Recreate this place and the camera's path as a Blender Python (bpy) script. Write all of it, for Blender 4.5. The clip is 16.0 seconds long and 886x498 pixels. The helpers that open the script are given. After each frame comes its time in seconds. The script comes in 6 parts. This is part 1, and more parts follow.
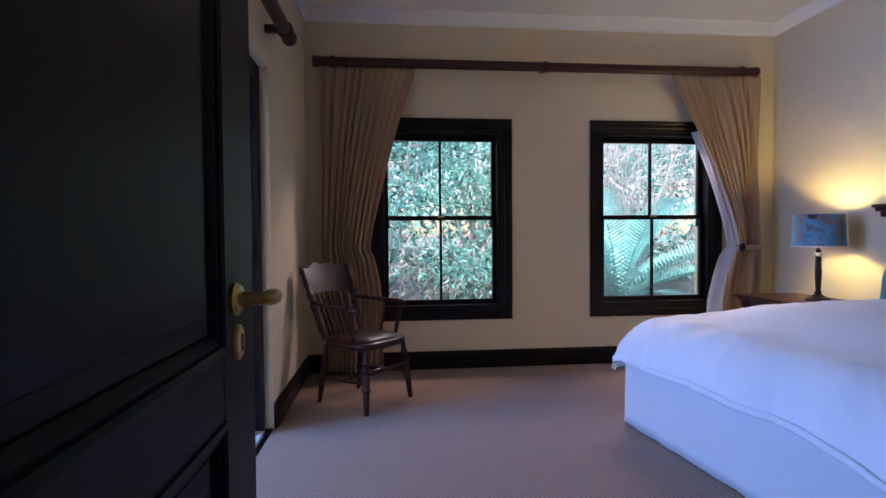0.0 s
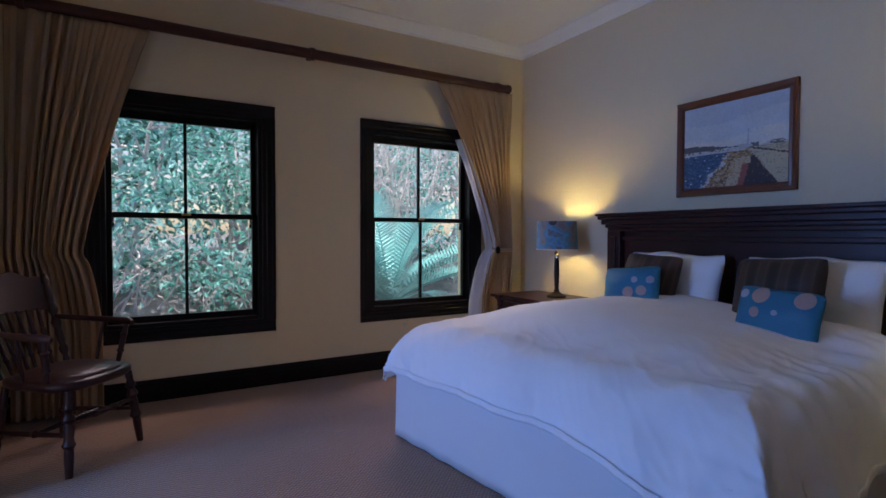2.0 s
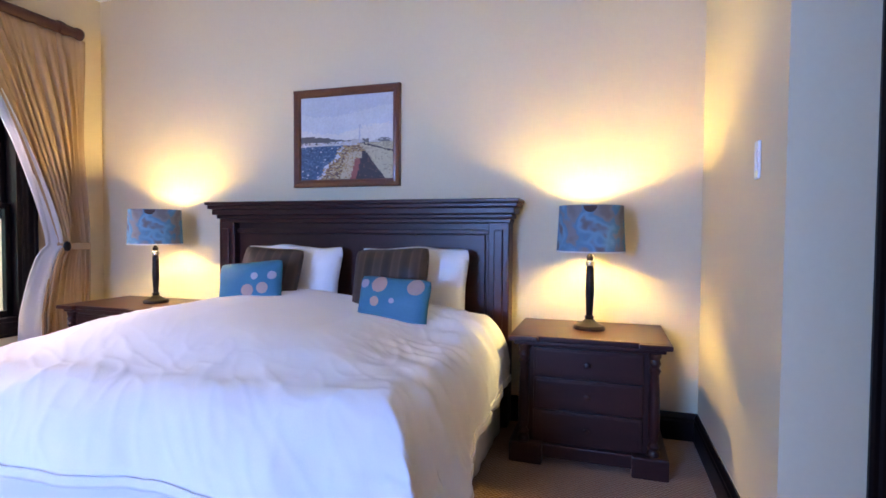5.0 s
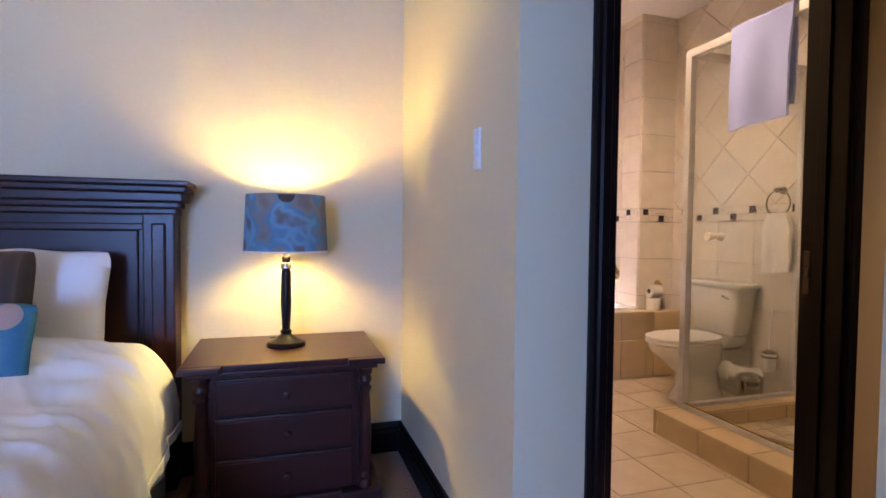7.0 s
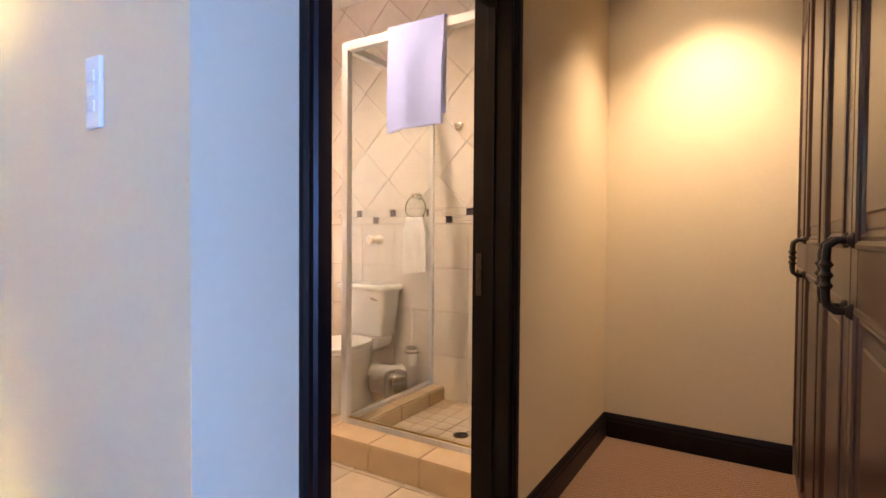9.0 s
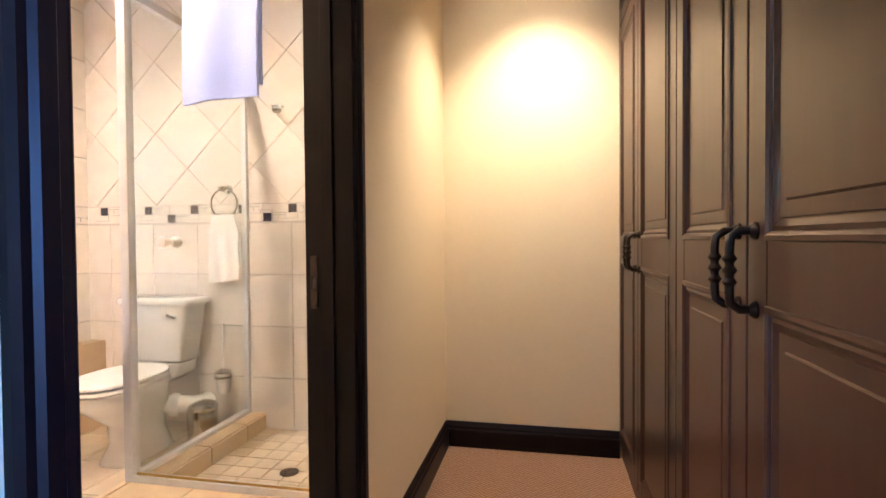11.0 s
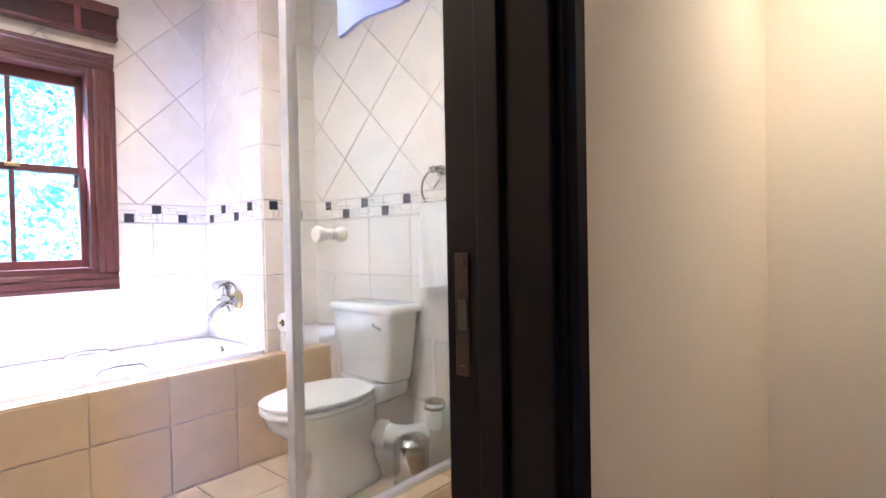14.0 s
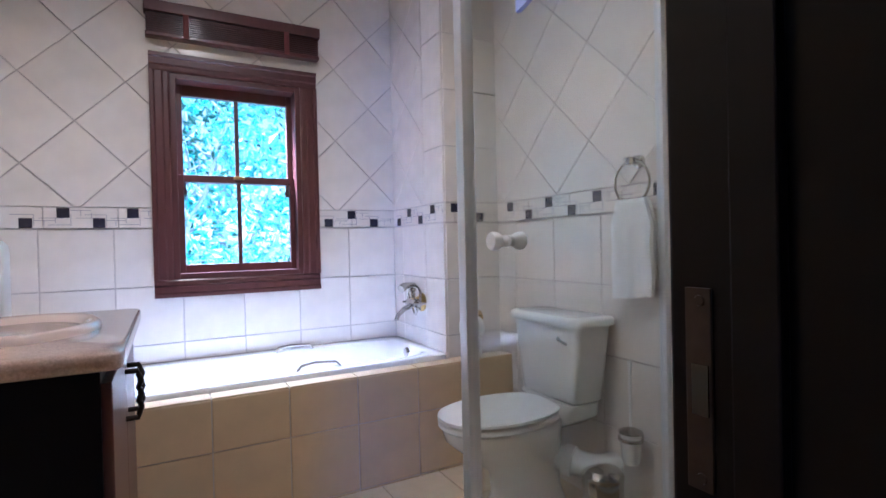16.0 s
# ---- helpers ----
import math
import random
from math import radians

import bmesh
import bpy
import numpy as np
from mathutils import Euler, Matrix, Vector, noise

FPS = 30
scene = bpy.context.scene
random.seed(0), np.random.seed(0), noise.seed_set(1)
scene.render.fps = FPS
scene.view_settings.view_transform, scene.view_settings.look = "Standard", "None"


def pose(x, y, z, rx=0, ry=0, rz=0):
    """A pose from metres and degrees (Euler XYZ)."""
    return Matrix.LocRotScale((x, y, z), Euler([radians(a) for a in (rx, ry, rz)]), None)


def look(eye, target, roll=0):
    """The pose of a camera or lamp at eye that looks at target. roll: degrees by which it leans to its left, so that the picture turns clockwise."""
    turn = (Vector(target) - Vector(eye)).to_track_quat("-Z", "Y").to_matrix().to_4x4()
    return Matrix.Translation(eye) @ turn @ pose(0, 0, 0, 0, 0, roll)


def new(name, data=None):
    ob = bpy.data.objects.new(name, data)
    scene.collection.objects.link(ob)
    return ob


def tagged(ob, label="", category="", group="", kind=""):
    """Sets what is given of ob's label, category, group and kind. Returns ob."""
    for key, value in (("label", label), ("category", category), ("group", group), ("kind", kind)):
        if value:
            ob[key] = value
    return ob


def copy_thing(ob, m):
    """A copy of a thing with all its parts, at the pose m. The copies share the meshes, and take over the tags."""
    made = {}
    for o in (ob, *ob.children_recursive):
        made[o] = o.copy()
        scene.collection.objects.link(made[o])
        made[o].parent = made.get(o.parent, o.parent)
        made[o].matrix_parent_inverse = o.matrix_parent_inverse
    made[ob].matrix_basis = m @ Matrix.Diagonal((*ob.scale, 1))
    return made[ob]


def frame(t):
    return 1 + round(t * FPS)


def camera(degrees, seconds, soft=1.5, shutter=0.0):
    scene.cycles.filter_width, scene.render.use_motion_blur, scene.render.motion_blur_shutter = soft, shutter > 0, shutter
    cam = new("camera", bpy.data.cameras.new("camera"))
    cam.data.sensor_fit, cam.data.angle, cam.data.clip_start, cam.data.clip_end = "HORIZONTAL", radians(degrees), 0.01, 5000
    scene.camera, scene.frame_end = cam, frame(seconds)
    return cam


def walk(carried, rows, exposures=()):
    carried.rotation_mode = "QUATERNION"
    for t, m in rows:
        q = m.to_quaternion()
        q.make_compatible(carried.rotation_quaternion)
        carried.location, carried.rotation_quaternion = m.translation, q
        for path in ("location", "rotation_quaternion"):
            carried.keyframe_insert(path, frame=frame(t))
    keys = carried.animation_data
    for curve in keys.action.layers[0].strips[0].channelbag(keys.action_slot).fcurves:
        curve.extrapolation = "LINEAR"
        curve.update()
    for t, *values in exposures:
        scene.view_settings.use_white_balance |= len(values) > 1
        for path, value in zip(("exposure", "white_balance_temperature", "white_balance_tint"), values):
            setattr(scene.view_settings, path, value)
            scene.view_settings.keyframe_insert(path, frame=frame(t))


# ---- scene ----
cam = camera(81.6, 16.0, soft=1.6)
# seconds, eye x, y, z, yaw, pitch, roll
PATH = [
    (0, 2.444, 3.378, 1.187, -5.58, -1.50, 0.41),
    (0.5, 2.463, 3.491, 1.175, -12.36, -1.32, 0.28),
    (1, 2.512, 3.586, 1.189, -18.46, -1.47, 0.16),
    (1.5, 2.548, 3.647, 1.193, -24.33, -1.48, 0.01),
    (2, 2.577, 3.680, 1.208, -30.51, -1.58, -0.17),
    (2.5, 2.596, 3.694, 1.213, -37.14, -1.69, -0.24),
    (3, 2.629, 3.713, 1.188, -44.34, -1.54, -0.31),
    (3.2, 2.635, 3.732, 1.185, -48.00, -1.58, -0.36),
    (5.3, 2.859, 4.040, 1.180, -77.82, -1.84, -0.42),
    (5.5, 2.876, 4.083, 1.176, -81.89, -1.81, -0.45),
    (6, 2.983, 4.119, 1.169, -91.23, -1.81, -0.48),
    (6.5, 3.181, 4.080, 1.178, -98.16, -1.93, -0.42),
    (7, 3.351, 4.065, 1.178, -107.34, -1.97, -0.58),
    (7.5, 3.502, 4.055, 1.195, -120.25, -1.91, -0.79),
    (8, 3.619, 4.032, 1.186, -131.67, -1.83, -0.73),
    (8.5, 3.772, 3.981, 1.184, -140.68, -1.60, -0.61),
    (9, 3.853, 3.944, 1.180, -148.37, -1.31, -0.41),
    (9.5, 3.938, 3.932, 1.183, -157.32, -1.27, -0.30),
    (10, 3.994, 3.922, 1.190, -165.33, -1.18, -0.40),
    (10.2, 4.011, 3.911, 1.190, -167.83, -1.20, -0.31),
    (12.3, 4.128, 3.140, 1.129, -168.43, -1.16, 1.03),
    (12.5, 4.143, 3.107, 1.129, -166.54, -1.10, 0.97),
    (13, 4.240, 2.959, 1.126, -158.02, -1.11, 1.25),
    (13.5, 4.299, 2.833, 1.137, -147.56, -0.96, 1.11),
    (14, 4.340, 2.736, 1.135, -139.11, -0.82, 1.05),
    (14.5, 4.367, 2.684, 1.139, -133.37, -0.76, 1.14),
    (15, 4.419, 2.663, 1.146, -129.36, -0.65, 1.11),
    (15.5, 4.471, 2.635, 1.156, -125.33, -0.74, 1.22),
    (16, 4.498, 2.587, 1.159, -118.55, -0.57, 1.31),
]
EXPOSE = [(0.0, 1.1, 7800, 30), (0.5, 0.98, 7800, 30), (1.5, 0.62, 7800, 30), (2.0, 0.42, 7800, 30), (3.0, 0.12, 7900, 31), (3.2, 0.12, 7900, 31), (5.3, 2.15, 9100, 34), (7.0, 1.88, 9000, 33), (8.5, 2.45, 8500, 31), (9.2, 2.75, 8000, 30), (10.2, 3.03, 7500, 27), (12.3, 3.2, 5700, 21), (13.2, 3.0, 5500, 21), (14.5, 2.9, 5300, 20), (15.2, 2.35, 5200, 20), (16.0, 1.64, 4950, 18)]
walk(cam, [(t, pose(x, y, z, 90 + pitch, roll, yaw)) for t, x, y, z, yaw, pitch, roll in PATH], EXPOSE)

# ---------------------------------------------------------------- world and light
world = bpy.data.worlds.new("sky")
scene.world = world
world.use_nodes = True
wn = world.node_tree.nodes
sky = wn.new("ShaderNodeTexSky")
sky.sky_type, sky.sun_disc = "NISHITA", False
sky.sun_elevation, sky.sun_rotation = radians(66), radians(234)
world.node_tree.links.new(sky.outputs[0], wn["Background"].inputs[0])
wn["Background"].inputs[1].default_value = 0.15

sun = new("sun", bpy.data.lights.new("sun", "SUN"))
sun.data.energy, sun.data.angle, sun.data.color = 5.0, radians(1), (1.0, 0.99, 0.96)
sun.matrix_world = look((0, 0, 0), (0.33, 0.24, -0.91))


def lamp(name, kind, place, target, watts, colour, size=0.1, size_y=None, cone=60, blend=0.6):
    ob = new(name, bpy.data.lights.new(name, kind))
    ob.data.energy, ob.data.color = watts, colour
    if kind == "AREA":
        ob.data.shape, ob.data.size, ob.data.size_y = "RECTANGLE", size, size_y
    else:
        ob.data.shadow_soft_size = size
    if kind == "SPOT":
        ob.data.spot_size, ob.data.spot_blend = radians(cone), blend
    ob.matrix_world = look(place, target)
    return ob


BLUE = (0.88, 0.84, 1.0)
lamp("sky_light_patio_door", "AREA", (-0.3, 5.75, 1.45), (4.0, 5.4, 0.6), 86, (0.09, 0.33, 1.0), 1.0, 1.3)
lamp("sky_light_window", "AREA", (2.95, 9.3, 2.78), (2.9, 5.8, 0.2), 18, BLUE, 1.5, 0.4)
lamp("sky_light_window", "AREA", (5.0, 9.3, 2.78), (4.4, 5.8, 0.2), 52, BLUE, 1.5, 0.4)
lamp("sky_light_bath_window", "AREA", (8.02, 2.2, 2.55), (7.3, 2.1, 0.6), 290, (0.80, 0.86, 1.0), 0.70, 0.14)
BULBS = [(5.76, 4.05, 1.2), (5.76, 7.09, 1.2)]
lamp("downlight_and_fill_beam", "SPOT", (4.16, 1.85, 2.71), (4.16, 0.83, 2.12), 4.5, (1.0, 0.92, 0.70), 0.05, cone=66, blend=1.0)
# added fill lamp for the lower passage wall, carpet and wardrobe
lamp("downlight_and_fill_beam", "SPOT", (4.08, 1.27, 2.70), (4.10, 1.10, 0.0), 23, (1.0, 0.92, 0.72), 0.05, cone=98, blend=0.9)
lamp("bath_downlight_beam", "SPOT", (5.95, 2.35, 2.93), (5.95, 2.35, 0.0), 28, (1.0, 0.86, 0.66), 0.05, cone=160, blend=0.8)

# ---------------------------------------------------------------- materials


def material(name, colour, rough=0.6, metal=0.0, scale=40.0, vary=0.12, bump=0.1, big=3.0, big_vary=0.08, random_vary=0.0, coat=0.0, stretch=(1, 1, 1), translucent=0.0, sheen=0.0, spec=0.5, coords="Object"):
    m = bpy.data.materials.new(name)
    m.use_nodes = True
    n, link = m.node_tree.nodes, m.node_tree.links.new
    b = n["Principled BSDF"]
    b.inputs["Roughness"].default_value, b.inputs["Metallic"].default_value = rough, metal
    b.inputs["Coat Weight"].default_value = coat
    b.inputs["Coat Roughness"].default_value = 0.12
    b.inputs["Sheen Weight"].default_value = sheen
    b.inputs["Specular IOR Level"].default_value = spec
    geo = n.new("ShaderNodeTexCoord")
    mp = n.new("ShaderNodeMapping")
    mp.inputs["Scale"].default_value = stretch
    link(geo.outputs[coords], mp.inputs[0])
    fine, coarse = n.new("ShaderNodeTexNoise"), n.new("ShaderNodeTexNoise")
    fine.inputs["Scale"].default_value, fine.inputs["Detail"].default_value = scale, 5
    coarse.inputs["Scale"].default_value, coarse.inputs["Detail"].default_value = big, 3
    link(mp.outputs[0], fine.inputs["Vector"]), link(mp.outputs[0], coarse.inputs["Vector"])
    hsv = n.new("ShaderNodeHueSaturation")
    hsv.inputs["Color"].default_value = (*colour, 1)
    a = n.new("ShaderNodeMath")
    a.operation = "MULTIPLY_ADD"
    link(fine.outputs[0], a.inputs[0])
    a.inputs[1].default_value, a.inputs[2].default_value = 2 * vary, 1 - vary
    c = n.new("ShaderNodeMath")
    c.operation = "MULTIPLY_ADD"
    link(coarse.outputs[0], c.inputs[0])
    c.inputs[1].default_value, c.inputs[2].default_value = 2 * big_vary, -big_vary
    d = n.new("ShaderNodeMath")
    link(a.outputs[0], d.inputs[0]), link(c.outputs[0], d.inputs[1])
    last = d
    if random_vary:
        info = n.new("ShaderNodeObjectInfo")
        e = n.new("ShaderNodeMath")
        e.operation = "MULTIPLY_ADD"
        link(info.outputs["Random"], e.inputs[0])
        e.inputs[1].default_value, e.inputs[2].default_value = 2 * random_vary, -random_vary
        f = n.new("ShaderNodeMath")
        link(d.outputs[0], f.inputs[0]), link(e.outputs[0], f.inputs[1])
        last = f
    link(last.outputs[0], hsv.inputs["Value"])
    link(hsv.outputs[0], b.inputs["Base Color"])
    if bump:
        bp = n.new("ShaderNodeBump")
        bp.inputs["Strength"].default_value, bp.inputs["Distance"].default_value = bump, 0.004
        link(fine.outputs[0], bp.inputs["Height"])
        link(bp.outputs[0], b.inputs["Normal"])
    if translucent:
        out = n["Material Output"]
        mix, tr = n.new("ShaderNodeMixShader"), n.new("ShaderNodeBsdfTranslucent")
        link(hsv.outputs[0], tr.inputs[0])
        mix.inputs[0].default_value = translucent
        link(b.outputs[0], mix.inputs[1]), link(tr.outputs[0], mix.inputs[2])
        link(mix.outputs[0], out.inputs[0])
    return m


def bsdf(m):
    return m.node_tree.nodes["Principled BSDF"]


WALL = material("cream_wall_paint", (0.75, 0.61, 0.41), 0.62, scale=55, vary=0.03, bump=0.12, big=1.2, big_vary=0.03, spec=0.3)
CEIL = material("white_ceiling_paint", (0.82, 0.81, 0.79), 0.8, scale=30, vary=0.02, bump=0.05, big_vary=0.02)
ESPRESSO = material("espresso_stained_wood", (0.0065, 0.0033, 0.0042), 0.36, scale=30, vary=0.3, bump=0.08, stretch=(1, 1, 0.15), coat=0.0, spec=0.2)
MAHOG = material("mahogany_veneer", (0.042, 0.0105, 0.010), 0.36, scale=26, vary=0.32, bump=0.05, stretch=(1, 0.2, 1), big=4, big_vary=0.18, coat=0.03, spec=0.3)
REDWOOD = material("red_mahogany_window_wood", (0.085, 0.026, 0.024), 0.38, scale=30, vary=0.3, bump=0.08, stretch=(1, 1, 0.2), coat=0.2)
WARDWOOD = material("dark_lacquered_wardrobe_wood", (0.040, 0.0142, 0.0102), 0.36, scale=28, vary=0.3, bump=0.06, stretch=(1, 1, 0.12), big=5, big_vary=0.15, coat=0.15, spec=0.4)
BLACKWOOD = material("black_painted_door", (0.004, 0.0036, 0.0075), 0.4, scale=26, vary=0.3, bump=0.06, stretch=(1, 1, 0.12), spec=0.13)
CHAIRWOOD = material("dark_chair_wood", (0.040, 0.011, 0.010), 0.36, scale=30, vary=0.3, bump=0.06, coat=0.08, spec=0.3)
POLEWOOD = material("red_brown_pole_wood", (0.062, 0.018, 0.014), 0.36, scale=30, vary=0.3, bump=0.06, stretch=(0.15, 1, 1), spec=0.3)
LEATHER = material("brown_leather_seat", (0.07, 0.022, 0.018), 0.38, scale=90, vary=0.15, bump=0.25)
LINING = material("white_curtain_lining", (0.80, 0.80, 0.82), 0.9, scale=160, vary=0.05, bump=0.1, translucent=0.5)
LINEN = material("white_cotton_duvet", (0.88, 0.87, 0.87), 0.85, scale=220, vary=0.03, bump=0.12, big=5, big_vary=0.02, sheen=0.2)
SKIRT = material("white_bed_skirt_cotton", (0.74, 0.74, 0.74), 0.85, scale=200, vary=0.04, bump=0.15, big_vary=0.03)
CURTAIN = material("beige_curtain_fabric", (0.52, 0.34, 0.20), 0.8, scale=160, vary=0.08, bump=0.2, stretch=(1, 1, 0.3), translucent=0.22)
TEAL = material("turquoise_cushion_silk", (0.002, 0.175, 0.27), 0.5, scale=120, vary=0.12, bump=0.2, spec=0.3)
DOTP = material("pale_pink_cushion_dots", (0.46, 0.29, 0.25), 0.55, scale=120, vary=0.1, bump=0.1)
DOTB = material("pale_blue_cushion_dots", (0.36, 0.34, 0.40), 0.55, scale=120, vary=0.1, bump=0.1)
BRASS = material("aged_brass", (0.50, 0.34, 0.13), 0.28, metal=1.0, scale=60, vary=0.12, bump=0.04)
CHROME = material("polished_chrome", (0.50, 0.48, 0.45), 0.14, metal=1.0, scale=60, vary=0.03, bump=0.0)
IRON = material("black_iron", (0.03, 0.022, 0.018), 0.4, metal=0.7, scale=90, vary=0.2, bump=0.15)
STEEL = material("dull_steel_plate", (0.07, 0.05, 0.042), 0.42, metal=0.8, scale=90, vary=0.2, bump=0.1)
PLASTIC = material("white_plastic", (0.78, 0.78, 0.78), 0.35, scale=30, vary=0.02, bump=0.0)
CERAMIC = material("white_glazed_ceramic", (0.80, 0.80, 0.79), 0.12, scale=12, vary=0.015, bump=0.0, coat=0.5)
TILE = material("white_cream_wall_tile", (0.72, 0.67, 0.62), 0.2, scale=9, vary=0.10, bump=0.05, big=2.5, big_vary=0.06, random_vary=0.035, coat=0.15)
TUBTILE = material("beige_tub_front_tile", (0.60, 0.45, 0.28), 0.28, scale=9, vary=0.10, bump=0.05, big=2.5, big_vary=0.06, random_vary=0.04)
FLOORTILE = material("cream_floor_tile", (0.63, 0.53, 0.40), 0.25, scale=9, vary=0.10, bump=0.05, big=2.5, big_vary=0.08, random_vary=0.04)
GROUT = material("grey_brown_grout", (0.53, 0.49, 0.47), 0.9, scale=80, vary=0.15, bump=0.2)
KEYLINE = material("slate_key_pattern", (0.22, 0.22, 0.27), 0.4, scale=60, vary=0.15, bump=0.0)
DARKTILE = material("black_mosaic_tile", (0.028, 0.026, 0.045), 0.2, scale=40, vary=0.2, bump=0.05, random_vary=0.2)
ALU = material("satin_aluminium_frame", (0.66, 0.68, 0.72), 0.32, metal=0.6, scale=40, vary=0.03, bump=0.0)
TERRY = material("lilac_white_terry_towel", (0.33, 0.44, 0.90), 0.95, scale=260, vary=0.18, bump=0.9, sheen=0.5)
TERRYW = material("white_terry_towel", (0.78, 0.78, 0.78), 0.95, scale=260, vary=0.14, bump=0.8, sheen=0.5)
GRANITE = material("pink_beige_granite", (0.46, 0.33, 0.28), 0.16, scale=190, vary=0.45, bump=0.0, big=30, big_vary=0.15, coat=0.5)
BASIN = material("cream_ceramic_basin", (0.68, 0.55, 0.50), 0.14, scale=10, vary=0.02, bump=0.0, coat=0.4)
PAPER = material("white_toilet_paper", (0.80, 0.80, 0.78), 0.95, scale=120, vary=0.05, bump=0.3)
CARD = material("cardboard_core", (0.25, 0.17, 0.10), 0.9)
BLACKP = material("black_enamel", (0.012, 0.013, 0.016), 0.18, scale=30, vary=0.1, bump=0.0, coat=0.6)
PATIO = material("pale_patio_tile", (0.52, 0.53, 0.52), 0.45, scale=12, vary=0.12, bump=0.1, random_vary=0.05)
PLASTER = material("grey_column_plaster", (0.40, 0.40, 0.41), 0.85, scale=40, vary=0.12, bump=0.4)
FACADE = material("cream_outside_plaster", (0.60, 0.55, 0.45), 0.85, scale=40, vary=0.1, bump=0.3)
SOIL = material("leaf_litter_soil", (0.17, 0.20, 0.22), 0.95, scale=14, vary=0.55, bump=0.8, big=1.2, big_vary=0.3)
BARK = material("pale_grey_bark", (0.52, 0.54, 0.60), 0.9, scale=30, vary=0.35, bump=0.6)
LEAF = [material("leaf_green", (0.10, 0.50, 0.47), 0.6, scale=3, vary=0.45, bump=0.0, big=0.7, big_vary=0.3, translucent=0.4),
        material("leaf_bright", (0.32, 0.74, 0.78), 0.6, scale=3, vary=0.45, bump=0.0, big=0.7, big_vary=0.3, translucent=0.45),
        material("leaf_dark", (0.04, 0.17, 0.14), 0.6, scale=3, vary=0.45, bump=0.0, big=0.7, big_vary=0.3, translucent=0.3)]
CYCAD = material("blue_green_cycad_frond", (0.17, 0.58, 0.60), 0.5, scale=6, vary=0.3, bump=0.0, translucent=0.3)

GLASS = bpy.data.materials.new("clear_glass")
GLASS.use_nodes = True
gn, gl = GLASS.node_tree.nodes, GLASS.node_tree.links.new
gn.remove(gn["Principled BSDF"])
gt, gg, gm, gf = gn.new("ShaderNodeBsdfTransparent"), gn.new("ShaderNodeBsdfGlossy"), gn.new("ShaderNodeMixShader"), gn.new("ShaderNodeMath")
gt.inputs[0].default_value = (0.96, 0.98, 0.98, 1)
gg.inputs["Roughness"].default_value = 0.01
glw = gn.new("ShaderNodeLayerWeight")
glw.inputs[0].default_value = 0.5
gf.operation = "POWER"
gf.inputs[1].default_value = 3.5
gk = gn.new("ShaderNodeMath")
gk.operation = "MULTIPLY_ADD"
gk.inputs[1].default_value, gk.inputs[2].default_value = 0.45, 0.045
gl(glw.outputs["Facing"], gf.inputs[0]), gl(gf.outputs[0], gk.inputs[0])
gl(gk.outputs[0], gm.inputs[0]), gl(gt.outputs[0], gm.inputs[1]), gl(gg.outputs[0], gm.inputs[2]), gl(gm.outputs[0], gn["Material Output"].inputs[0])

BULB = bpy.data.materials.new("lit_bulb")
BULB.use_nodes = True
bsdf(BULB).inputs["Emission Color"].default_value = (1.0, 1.0, 0.44, 1)
bsdf(BULB).inputs["Emission Strength"].default_value = 140


def carpet_material():
    m = material("brown_loop_carpet", (0.30, 0.148, 0.072), 0.95, scale=150, vary=0.22, bump=0.0, big=1.5, big_vary=0.06, sheen=0.3)
    n, link = m.node_tree.nodes, m.node_tree.links.new
    tc, mp = n.new("ShaderNodeTexCoord"), n.new("ShaderNodeMapping")
    mp.inputs["Rotation"].default_value = (0, 0, radians(45))
    link(tc.outputs["Object"], mp.inputs[0])
    ck = n.new("ShaderNodeTexVoronoi")
    ck.inputs["Scale"].default_value, ck.inputs["Randomness"].default_value = 62, 0.25
    link(mp.outputs[0], ck.inputs["Vector"])
    bp = n.new("ShaderNodeBump")
    bp.inputs["Strength"].default_value, bp.inputs["Distance"].default_value, bp.invert = 1.0, 0.006, True
    link(ck.outputs["Distance"], bp.inputs["Height"]), link(bp.outputs[0], bsdf(m).inputs["Normal"])
    # shade painted into the colour: loop tops lighter, the sunken gaps between them darker
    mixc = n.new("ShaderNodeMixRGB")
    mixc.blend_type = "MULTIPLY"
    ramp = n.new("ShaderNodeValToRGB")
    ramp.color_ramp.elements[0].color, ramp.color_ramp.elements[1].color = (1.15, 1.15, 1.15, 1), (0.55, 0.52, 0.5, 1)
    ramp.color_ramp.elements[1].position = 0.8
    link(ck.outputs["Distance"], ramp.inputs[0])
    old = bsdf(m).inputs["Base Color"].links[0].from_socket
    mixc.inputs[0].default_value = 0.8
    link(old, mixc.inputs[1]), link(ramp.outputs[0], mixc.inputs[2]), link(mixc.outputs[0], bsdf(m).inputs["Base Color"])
    return m


